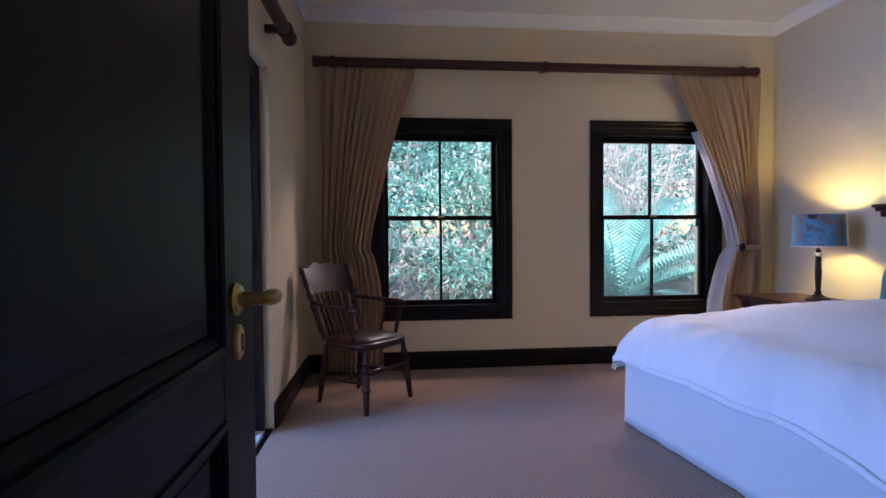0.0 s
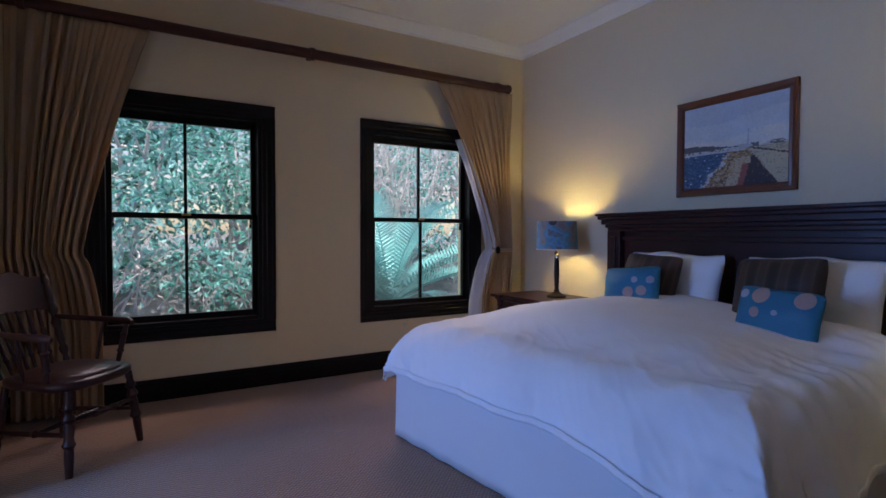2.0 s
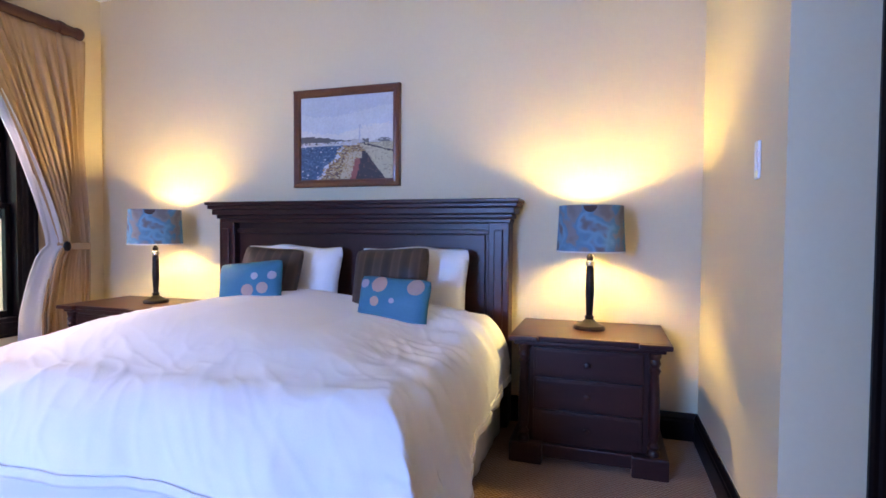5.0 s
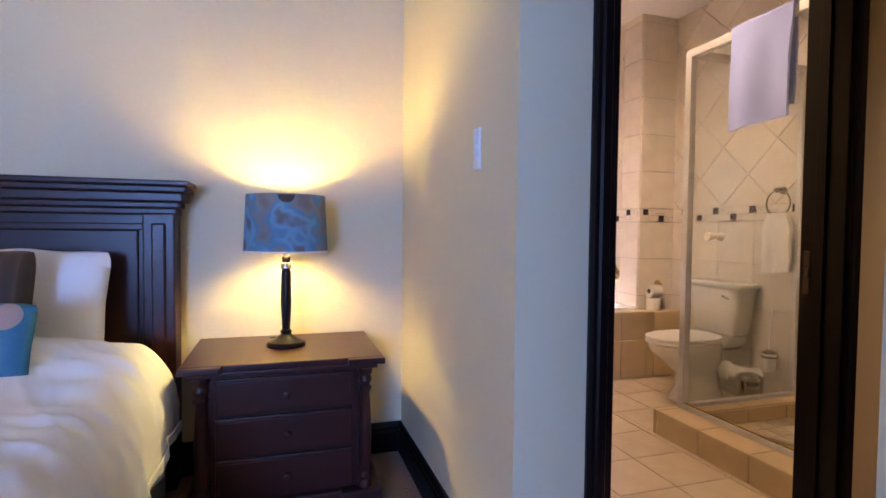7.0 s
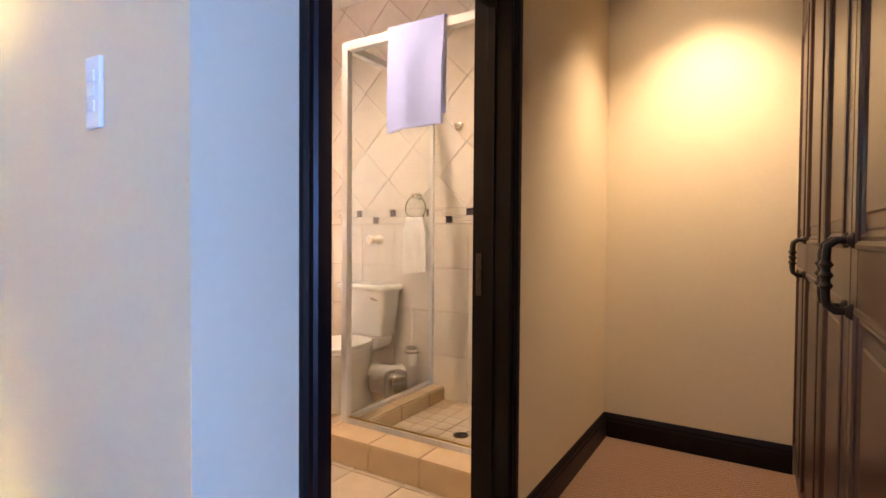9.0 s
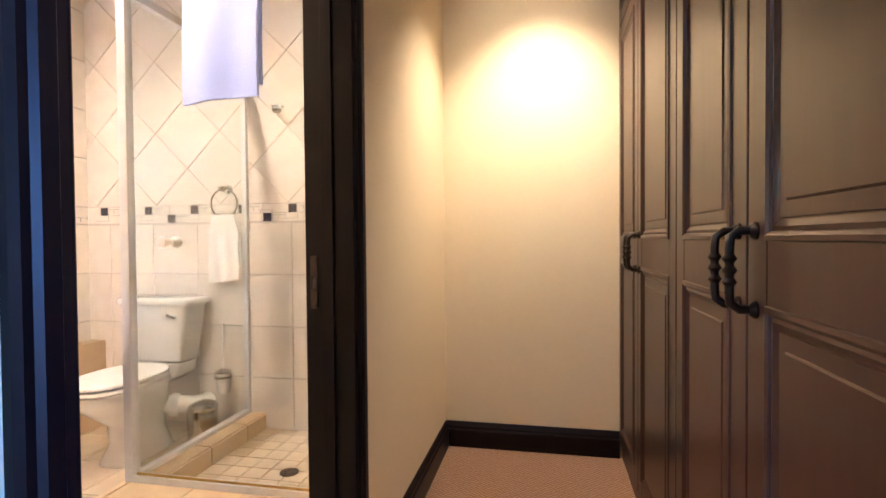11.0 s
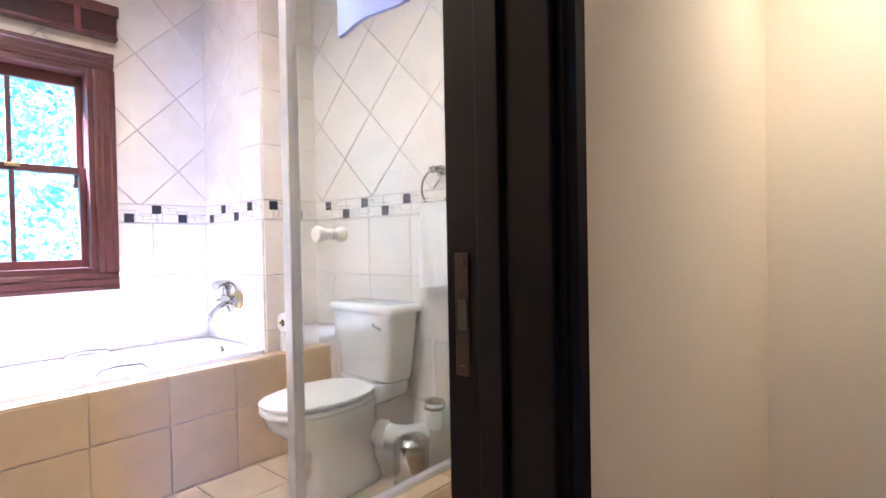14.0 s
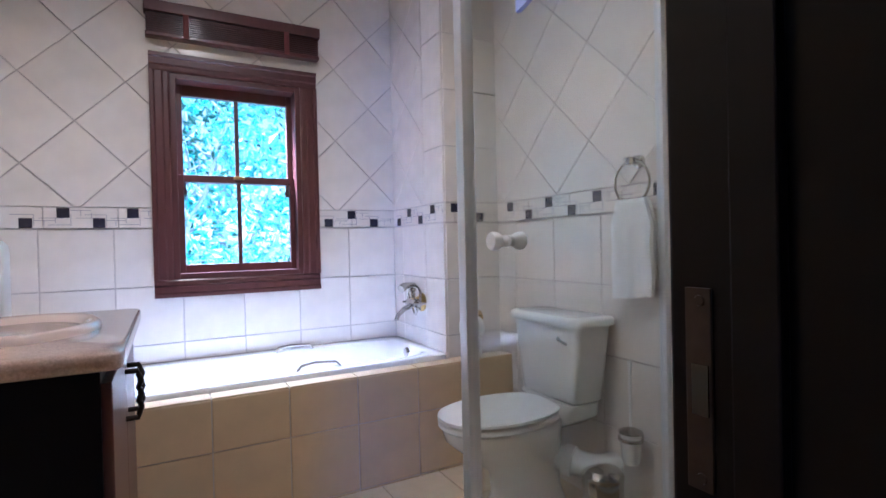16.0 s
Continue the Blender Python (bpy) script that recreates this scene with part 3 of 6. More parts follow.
def panelled_door(door, place, width, height, thick, panels, stile, wood, sides=(-1, 1)):
    """Stiles, rails, fielded panels and mouldings under a door board that lies along +x; faces at y = 0 and y = thick."""
    def add(name, bm):
        part(name, moved(bm, place), wood, door)

    add("stile", box(0, 0, 0, stile, thick, height, 0.003))
    add("stile", box(width - stile, 0, 0, width, thick, height, 0.003))
    zs = [0.0] + [z for p in panels for z in p] + [height]
    for a, b in zip(zs[0::2], zs[1::2]):
        add("rail", box(stile, 0.0005, a, width - stile, thick - 0.0005, b, 0.003))
    for z0, z1 in panels:
        x0, x1 = stile, width - stile
        for s in sides:
            mid, face = thick / 2 + s * thick * 0.2, thick / 2 + s * thick * 0.5

            def ring(ins, y):
                return [(x0 + ins, y, z0 + ins), (x1 - ins, y, z0 + ins), (x1 - ins, y, z1 - ins), (x0 + ins, y, z1 - ins)]

            add("panel", loft([ring(0.034, mid - s * 0.002), ring(0.036, mid + s * 0.002), ring(0.062, face - s * 0.005), ring(0.066, face - s * 0.002), ring(0.074, face - s * 0.002)], True, True, 10))
            add("moulding", loft([ring(-0.004, face - s * 0.001), ring(-0.002, face + s * 0.004), ring(0.006, face + s * 0.006), ring(0.012, face + s * 0.002), ring(0.014, face - s * 0.003), ring(0.021, face - s * 0.001), ring(0.026, face - s * 0.005), ring(0.032, mid)], False, False, 20))


entry = thing("door_1", (2.195, 3.49, 0.012), 90, "open black-stained panelled entrance door with a brass lever handle", "door", kind="structure")
leaf = part("leaf", box(0.10, 0.016, 0.2, 0.735, 0.026, 1.9), BLACKWOOD, entry)
panelled_door(leaf, Matrix.Identity(4), 0.832, 2.03, 0.042, [(0.21, 0.90), (1.003, 1.87)], 0.165, BLACKWOOD)
# lever handle, brass rose and escutcheon on the face towards the room
for s, y in ((-1, 0.0), (1, 0.042)):
    rose = lathe([(0.0, 0), (0.026, 0.0), (0.026, 0.006), (0.021, 0.012), (0.012, 0.014), (0.010, 0.045), (0.0, 0.047)], 24, m=Matrix.Translation((0.715, y, 1.078)) @ pose(0, 0, 0, 90 * (-s if s > 0 else 1)))
    hnd = part("door_handle", rose, BRASS, entry, "brass lever handle on a round rose")
    part("lever", tube([(0.712, y + s * 0.043, 1.078), (0.718, y + s * 0.054, 1.079), (0.730, y + s * 0.060, 1.080), (0.745, y + s * 0.058, 1.079), (0.756, y + s * 0.052, 1.077)][::-1], [0.007, 0.011, 0.013, 0.013, 0.010]), BRASS, hnd)
    esc = part("keyhole_escutcheon", loft([superloop(0, 0, 0.0, 0.022, 0.028, 2), superloop(0, 0, 0.005, 0.022, 0.028, 2), superloop(0, 0, 0.008, 0.017, 0.023, 2)]), BRASS, entry, "oval brass keyhole plate")
    esc.matrix_local = Matrix.Translation((0.73, y, 1.008)) @ pose(0, 0, 0, 90 * (-s if s > 0 else 1))
    part("keyhole", box(-0.004, -0.013, 0.0075, 0.004, 0.013, 0.0095), BLACKP, esc)

# patio door: frame and the open glazed leaf
frame_p = thing("door_frame_3", (1.6, DY1, 0), 0, "dark stained patio door frame", "door frame", kind="structure")
part("jamb", box(-0.07, -0.07, 0, 0.045, 0, DZ, 0.004), ESPRESSO, frame_p)
part("jamb", box(-0.07, DY0 - DY1, 0, 0.045, DY0 - DY1 + 0.07, DZ, 0.004), ESPRESSO, frame_p)
part("head", box(-0.07, DY0 - DY1 + 0.07, DZ - 0.07, 0.045, -0.07, DZ, 0.004), ESPRESSO, frame_p)
part("sill", box(-0.07, DY0 - DY1 + 0.07, -0.01, 0.06, -0.07, 0.012, 0.004), PATIO, frame_p, "pale tiled door sill")
structure("reveal", box(X0 - 0.11, DY1 - 0.004, 0, X0 - 0.002, DY1 + 0.01, DZ), WALL, "cream plastered door reveal", "wall")
leafp = thing("door_2", (1.582, 6.505, 0.02), 180, "open dark-framed glazed patio door", "door", kind="structure")
f = box(0, 0, 0, 0.10, 0.042, 2.09, 0.004)
f = box(0.74, 0, 0, 0.84, 0.042, 2.09, 0.004, f)
f = box(0.10, 0, 0, 0.74, 0.042, 0.115, 0.004, f)
f = box(0.10, 0, 1.98, 0.74, 0.042, 2.09, 0.004, f)
lfp = part("leaf", f, ESPRESSO, leafp)
pane_object(box(0.10, 0.019, 0.115, 0.74, 0.023, 1.98), lfp)
for z in (0.25, 1.05, 1.82):
    part("hinge", rod((-0.006, 0.045, z), (-0.006, 0.045, z + 0.09), 0.008, 10), STEEL, leafp, "steel butt hinge")


# ---------------------------------------------------------------- curtain poles and curtains
def curtain_pole(at, rz, length, label):
    p = thing("curtain_pole", at, rz, label, "curtain pole")
    part("pole", lathe([(0.040, 0), (0.040, length)], 24, m=along((0, 0, 0), (length, 0, 0))), POLEWOOD, p)
    for x, s in ((0.0, -1), (length, 1)):
        part("finial", lathe([(0.043, -0.01), (0.047, 0.0), (0.047, 0.03), (0.040, 0.040), (0.0, 0.043)], 20, m=along((x, 0, 0), (x + s, 0, 0))), POLEWOOD, p)
    for x in (0.12, length / 2, length - 0.12):
        b = part("bracket", box(x - 0.018, 0.038, -0.022, x + 0.018, 0.115, 0.022, 0.004), POLEWOOD, p)
        part("bracket_ring", lathe([(0.041, -0.02), (0.049, -0.018), (0.049, 0.018), (0.041, 0.02)], 20, m=along((x, 0, 0), (x + 1, 0, 0))), POLEWOOD, b)
    return p


curtain_pole((1.83, 7.80, 2.655), 0, 3.90, "thick dark wooden curtain pole over both windows")
curtain_pole((1.815, 4.33, 2.42), 90, 2.33, "thick dark wooden curtain pole over the patio door")


def curtain(at, label, top, waist, foot, zt, zw, z0, folds, seed):
    """A tied-back pleated curtain; top, waist and foot are (left, right) x."""
    c = thing("curtain", at, 0, label, "curtain")
    rnd = random.Random(seed)
    ph = [rnd.uniform(-0.5, 0.5) for _ in range(folds + 2)]

    def mix(a, b, k):
        return a + (b - a) * k

    def fn(u, v):
        z = mix(z0, zt, v)
        if z >= zw:
            k = ((z - zw) / (zt - zw))
            ke = k ** 1.25
            l, r = mix(waist[0], top[0], k ** 0.7), mix(waist[1], top[1], ke)
            kl = abs(r - l) / abs(top[1] - top[0])
        else:
            k = (zw - z) / (zw - z0)
            ks = math.sqrt(min(1, k * 2.2))
            l, r = mix(waist[0], foot[0], ks), mix(waist[1], foot[1], ks)
            kl = abs(r - l) / abs(top[1] - top[0])
        j = folds * (u + 0.022 * math.sin(7 * u + seed) + 0.012 * math.sin(17 * u + 2 * seed))
        j = min(max(j, 0.0), folds)
        a = 0.016 + 0.022 * (1 - kl) + 0.012 * ph[int(j)] + 0.006 * math.sin(3 * z + 9 * ph[int(j)])
        wob = 0.12 * math.sin(2.3 * z + 5 * u + seed)
        y = a * math.sin(2 * math.pi * (j + wob)) + 0.012 * math.sin(9 * u + 4 * z)
        if v > 0.955:
            y *= 0.55
        return (mix(l, r, u) + 0.006 * math.sin(2 * math.pi * (j * 2 + 0.3)), y, z)

    part("cloth", sheet(fn, folds * 14, 70, 0.004), CURTAIN, c)
    if waist[0] < waist[1]:
        return c
    xm0, xm1 = sorted(waist)
    band = loft([superloop((xm0 + xm1) / 2, 0.0, zw - 0.022 + 0.044 * k, (xm1 - xm0) / 2 + 0.006, 0.060, 2.5, 32) for k in (0, 0.33, 0.66, 1)], False, False)
    part("tieback", band, CURTAIN, c, "curtain tieback of the same cloth")
    part("tieback_knob", lathe([(0.0, -0.03), (0.02, -0.024), (0.03, 0.0), (0.02, 0.024), (0.0, 0.03)], 16, m=Matrix.Translation((waist[1] + (0.03 if waist[0] > waist[1] else -0.03), -0.055, zw)) @ Matrix.Diagonal((1, 0.6, 1.3, 1))), ESPRESSO, c, "dark wooden tieback knob")
    part("tieback_hook", tube([((xm0 if top[0] < top[1] and waist[0] <= top[0] + 0.2 else xm1), 0.0, zw), (((xm0 + xm1) / 2), 0.10, zw + 0.02)], 0.008), IRON, c)

    def lining(u, v):
        # the white lining shows along the inner edge and spreads below the tieback
        z = z0 + 0.01 + (2.1 - z0) * v
        if z >= zw:
            k = (z - zw) / (zt - zw)
            x, w = mix(waist[1], top[1], k ** 1.25), 0.012 + 0.05 * max(0.0, 1 - 2.2 * k)
        else:
            k = (zw - z) / (zw - z0)
            x, w = mix(waist[1], foot[1], math.sqrt(min(1, k * 2.2))), 0.06 + 0.07 * math.sqrt(k)
        return (x + 0.03 - (w + 0.03) * u, -0.03 + 0.07 * u + 0.012 * math.sin(8 * u + 3 * z), z)

    part("lining", sheet(lining, 14, 50, 0.003), LINING, c, "white curtain lining along the inner edge")
    return c


curtain((0, 7.80, 0), "beige pleated curtain tied back beside the window and the chair", (1.86, 2.66), (1.84, 2.25), (1.86, 2.36), 2.615, 1.06, 0.02, 11, 3)
curtain((0, 7.80, 0), "beige pleated curtain tied back beside the window and the bedside lamp", (5.80, 4.93), (5.80, 5.57), (5.80, 5.43), 2.615, 1.06, 0.02, 11, 7)

# ---------------------------------------------------------------- bed
bed = thing("bed", (4.87, 5.52, 0), 0, "large double bed with a white valance and dark mahogany headboard", "bed")
BX, BY = 4.87, 5.52


def slant(x, y):
    # the foot end does not stand square: its south corner lies nearer to the headboard
    return x + 0.118 * (0.965 - y) * max(0.0, min(1.0, (0.9 - x) / 1.87))


def valance(u, v):
    # runs round foot and both long sides
    path = [(0.95, -0.955), (-0.965, -0.955), (-0.975, 0.955), (0.95, 0.955)]
    seg = [1.915, 1.91, 1.925]
    s = u * sum(seg)
    for (a, b, d) in zip(path, path[1:], seg):
        if s <= d or b is path[-1]:
            k = min(1, s / d)
            x, y = a[0] + (b[0] - a[0]) * k, a[1] + (b[1] - a[1]) * k
            nx, ny = (b[1] - a[1]) / d, -(b[0] - a[0]) / d
            break
        s -= d
    z = 0.008 + 0.42 * v
    out = 0.008 * (1 - v) + 0.003 * (1 - v) * math.sin(23 * u * 5.7) + 0.003 * (1 - v) * math.sin(61 * u * 3)
    return (slant(x - nx * out, y), y - ny * out, z)


part("valance", sheet(valance, 240, 8, 0.004), SKIRT, bed, "plain white cotton bed valance")
part("bed_base", box(-0.66, -0.90, 0.02, 0.95, 0.92, 0.40, 0.02), SKIRT, bed)
part("mattress", box(-0.42, -0.86, 0.40, 0.97, 0.90, 0.61, 0.05), LINEN, bed)
hb = part("headboard", box(1.06, -0.955, 0.02, 1.13, 1.06, 1.24, 0.004), MAHOG, bed, "dark mahogany headboard with a moulded cornice")
part("inner_panel", box(1.045, -0.845, 0.45, 1.062, 0.95, 1.17, 0.006), MAHOG, hb)
for y in (-0.935, 1.04):
    part("post", box(1.005, y - 0.065, 0.0, 1.14, y + 0.065, 1.245, 0.008), MAHOG, hb)
    part("post_moulding", box(0.99, y - 0.028, 0.1, 1.008, y + 0.028, 1.2, 0.008), MAHOG, hb)
part("rail_moulding", box(1.03, -0.868, 1.17, 1.06, 0.973, 1.20, 0.006), MAHOG, hb)
for z0, z1, o in ((1.24, 1.268, 0.015), (1.268, 1.295, 0.032), (1.295, 1.335, 0.058), (1.335, 1.362, 0.082), (1.362, 1.385, 0.098)):
    part("cornice_moulding", box(1.03 - o, -0.995 - o * 0.75, z0, 1.145, 1.10 + o * 0.75, z1, 0.007), MAHOG, hb)

duvet = thing("duvet", (BX, BY, 0), 0, "rumpled white cotton duvet over the bed", "duvet")


def duvet_fn(u, v):
    # u from the foot overhang towards the pillows, v across from south to north
    over_f, over_s, length, width = 0.44, 0.42, 1.72, 1.93
    s = u * (length + over_f) - over_f
    q = v * (width + 2 * over_s) - over_s
    x = -0.985 + s
    y = -width / 2 + q
    drop = 0.0
    r = 0.19
    df = max(0.0, -s)
    dl = max(0.0, -q, q - width)
    z = 0.69

    def roll(d, r):
        # rounded edge: sideways and downwards by the length d that hangs over
        if d < r * 1.57:
            return r * math.sin(d / r), r * (1 - math.cos(d / r))
        return r, r + (d - r * 1.57)

    fx, fz = roll(df, 0.28)
    ly, lz = roll(dl, r)
    if s < 0:
        x = -0.745 - fx * 0.9
    if q < 0:
        y = -width / 2 + r * 0.5 - ly * 0.9
    elif q > width:
        y = width / 2 - r * 0.5 + ly * 0.72
    if s >= 0:
        x = -0.745 + s * 0.869
    if 0 <= q <= width:
        y = (q / width - 0.5) * (width - r)
    both = max(fz, lz) + 0.18 * min(fz, lz)
    z -= both
    # puffed filling
    e = 1.0
    for k in (s, q, width - q):
        e *= 1 - math.exp(-(max(0.0, k) / 0.30) ** 2)
    z += 0.085 * e - 0.015
    # puff by the headboard on the south side
    z += 0.075 * math.exp(-((s - 1.5) / 0.28) ** 2 - ((q - 0.10) / 0.3) ** 2)
    # the south foot corner hangs lower, with long folds
    cs = math.exp(-((s + 0.1) / 0.5) ** 2 - ((q + 0.1) / 0.45) ** 2)
    hang = min(1.0, both / 0.25)
    z -= 0.18 * cs * hang
    y -= 0.12 * cs * hang * hang
    fold = hang * 0.045 * noise.noise(Vector((3.4 * x, 4.2 * y, 0.8 * z))) + hang * 0.018 * noise.noise(Vector((9 * x, 11 * y, 2.0)))
    if df > 0:
        x -= fold
    if dl > 0:
        y += (-1 if q < 0 else 1) * fold
    if both > 0.3:
        z += 0.03 * noise.noise(Vector((2.0 * x, 2.0 * y, 4.0))) + 0.012 * noise.noise(Vector((8 * x, 8 * y, 1.0)))
    p = Vector((s * 1.3, q * 1.3, 0.3))
    n1 = noise.noise(p * 0.9) * 0.014 + noise.noise(p * 2.9 + Vector((5, 1, 2))) * 0.004
    ridge = abs(noise.noise(Vector((s * 2.2 + q * 1.8, q * 4.2 - s * 3.4, 7.0))))
    w = 0.0 + 0.6 * math.exp(-((q - 0.05) / 0.42) ** 2)
    n2 = 0.006 * w * (max(0.0, 0.16 - ridge) / 0.16) ** 1.5
    # folds that fan out from the hanging corner and run along the south side
    rad = math.hypot(s + 0.05, q + 0.05)
    ang = math.atan2(q + 0.25, s + 0.25)
    fan = math.sin(11 * ang + 2.0 * noise.noise(p * 2.0)) + 0.6 * math.sin(23 * ang + 1.3 + 3 * noise.noise(p * 1.3))
    n2 += 0.0065 * (0.2 + 0.8 * hang) * fan * math.exp(-((rad - 0.25) / 0.38) ** 2)
    side = math.exp(-((q + 0.02) / 0.22) ** 2) * (1 if s > 0.2 else s / 0.2 if s > 0 else 0)
    n2 += 0.006 * side * math.sin(19 * s + 9 * q + 4 * noise.noise(p * 1.1)) + 0.004 * side * math.sin(41 * s - 14 * q + 5 * noise.noise(p * 1.7))
    foot = math.exp(-((s + 0.1) / 0.25) ** 2)
    n2 += 0.006 * foot * math.sin(16 * q + 10 * s + 4 * noise.noise(p * 1.2))
    # sharp creases, stronger towards the edges and the hanging parts
    edge = max(hang, math.exp(-(max(0.0, min(s, q, width - q)) / 0.35) ** 2))
    bend = Vector((noise.noise(p * 0.8), noise.noise(p * 0.8 + Vector((3, 9, 1))), 0)) * 0.9
    for k, amp, off in ((1.6, 0.006, 4.0), (4.1, 0.004, 9.0)):
        ridge = 1 - abs(noise.noise(Vector(((s + 0.7 * q) * k * 0.75, (q - 0.7 * s) * k * 2.2, off)) + bend))
        n2 += amp * (0.05 + 0.95 * edge) * ridge ** 7
    over = max(0.0, min(1.0, (both - 0.02) / 0.16))
    over = over * over * (3 - 2 * over)
    z += (n1 + n2) * (1 - 0.5 * over)
    if both > 0:
        x += (n2 * -over if df > 0 else 0)
        y += (n2 * (-over if q < 0 else over) if dl > 0 else 0)
    # thicker filling towards the pillows on the north half
    k = max(0.0, min(1.0, (s - 0.1) / 0.8))
    z += 0.06 * k * k * (3 - 2 * k) * max(0.0, min(1.0, (q - 0.6) / 0.6))
    return (slant(x, max(-0.965, y)), y, z)


part("cover", sheet(duvet_fn, 230, 250, 0.012), LINEN, duvet)


def hem_foot(u, v):
    x, y, z = duvet_fn(0.016 * v, 0.004 + 0.992 * u)
    return (x - 0.009, y, z)


def hem_side(u, v):
    x, y, z = duvet_fn(0.004 + 0.99 * u, 0.013 * v)
    return (x, y - 0.009, z)


part("hem", sheet(hem_foot, 250, 3, 0.006), LINEN, duvet, "stitched hem of the duvet cover")
part("hem", sheet(hem_side, 230, 3, 0.006), LINEN, duvet, "stitched hem of the duvet cover")


def pillow(name, size, at, lean, rz, mat, label, category="pillow", seed=0, roll=0.0, puff=2.6, group=""):
    """A stuffed pillow standing on its long edge: width along y, height along z, leaning back."""
    w, h, t = size

    def shell(sgn):
        def fn(u, v):
            a, b = 2 * u - 1, 2 * v - 1
            e = max(0.0, (1 - abs(a) ** puff)) ** 0.55 * max(0.0, (1 - abs(b) ** puff)) ** 0.55
            pinch = 1 - 0.05 * (1 - abs(a)) ** 0.5 * abs(b) ** 3
            pinch2 = 1 - 0.05 * (1 - abs(b)) ** 0.5 * abs(a) ** 3
            nn = noise.noise(Vector((a * 1.8 + seed, b * 1.8, seed * 3.1 + sgn))) * 0.16
            sag = 0.03 * noise.noise(Vector((a * 1.4 + seed * 2.3, seed, 0.0))) * (1 + b) / 2 if puff < 2.5 else 0.0
            return (sgn * t / 2 * e * (1 + nn), a * w / 2 * pinch2 * (1 - 0.07 * abs(b) ** 8), h / 2 * (1 + b * pinch * (1 - 0.07 * abs(a) ** 8)) + sag)
        return fn

    bm = sheet(shell(1), 28, 28)
    bm = merge(bm, sheet(shell(-1), 28, 28))
    finish(bm, 80)
    ob = tagged(part(name, bm, mat), label, category, group)
    ob.matrix_world = pose(*at, 0, 0, rz) @ pose(0, 0, 0, 0, lean, 0) @ pose(0, 0, 0, roll, 0, 0)
    return ob


pillow("pillow", (0.74, 0.46, 0.22), (5.67, 5.94, 0.65), 16, 2, LINEN, "white cotton pillow leaning on the headboard", seed=1, puff=2.1)
pillow("pillow", (0.74, 0.46, 0.22), (5.67, 5.10, 0.65), 16, -2, LINEN, "white cotton pillow leaning on the headboard", seed=2, puff=2.1)
pillow("cushion", (0.43, 0.46, 0.15), (5.46, 5.97, 0.645), 18, 4, STRIPE, "brown striped satin cushion against white pillows", "cushion", 3, 3)
pillow("cushion", (0.48, 0.46, 0.15), (5.45, 5.13, 0.65), 16, -3, STRIPE, "brown striped satin cushion against white pillows", "cushion", 4, -3)


def teal_cushion(at, rz, roll, dots, seed):
    ob = pillow("cushion", (0.42, 0.30, 0.12), at, 14, rz, TEAL, "turquoise cushion with pale round spots", "cushion", seed, roll)
    for y, z, r, m in dots:
        def fn(u, v, y=y, z=z, r=r):
            rr, a = r * u, 2 * math.pi * v
            yy, zz = y + rr * math.cos(a) * 1.05, z + rr * math.sin(a)
            aa, bb = yy / 0.21, zz / 0.15 - 1
            e = max(0.0, (1 - min(1, abs(aa)) ** 2.6)) ** 0.55 * max(0.0, (1 - min(1, abs(bb)) ** 2.6)) ** 0.55
            nn = noise.noise(Vector((aa * 1.8 + seed, bb * 1.8, seed * 3.1 - 1))) * 0.16
            return (-0.06 * e * (1 + nn) - 0.0025, yy, zz)
        part("spot", finish(sheet(fn, 5, 20), 80), m, ob, "pale round appliqué spot")
    return ob


teal_cushion((5.28, 5.905, 0.715), 3, -6, [(-0.02, 0.12, 0.036, DOTP), (-0.11, 0.13, 0.032, DOTP), (-0.06, 0.20, 0.020, DOTB), (-0.16, 0.20, 0.024, DOTB)], 5)
teal_cushion((5.24, 5.025, 0.655), -4, 2, [(0.07, 0.25, 0.042, DOTP), (-0.135, 0.25, 0.042, DOTP), (0.08, 0.16, 0.026, DOTP), (0.16, 0.25, 0.024, DOTB), (-0.02, 0.17, 0.014, DOTB)], 6)


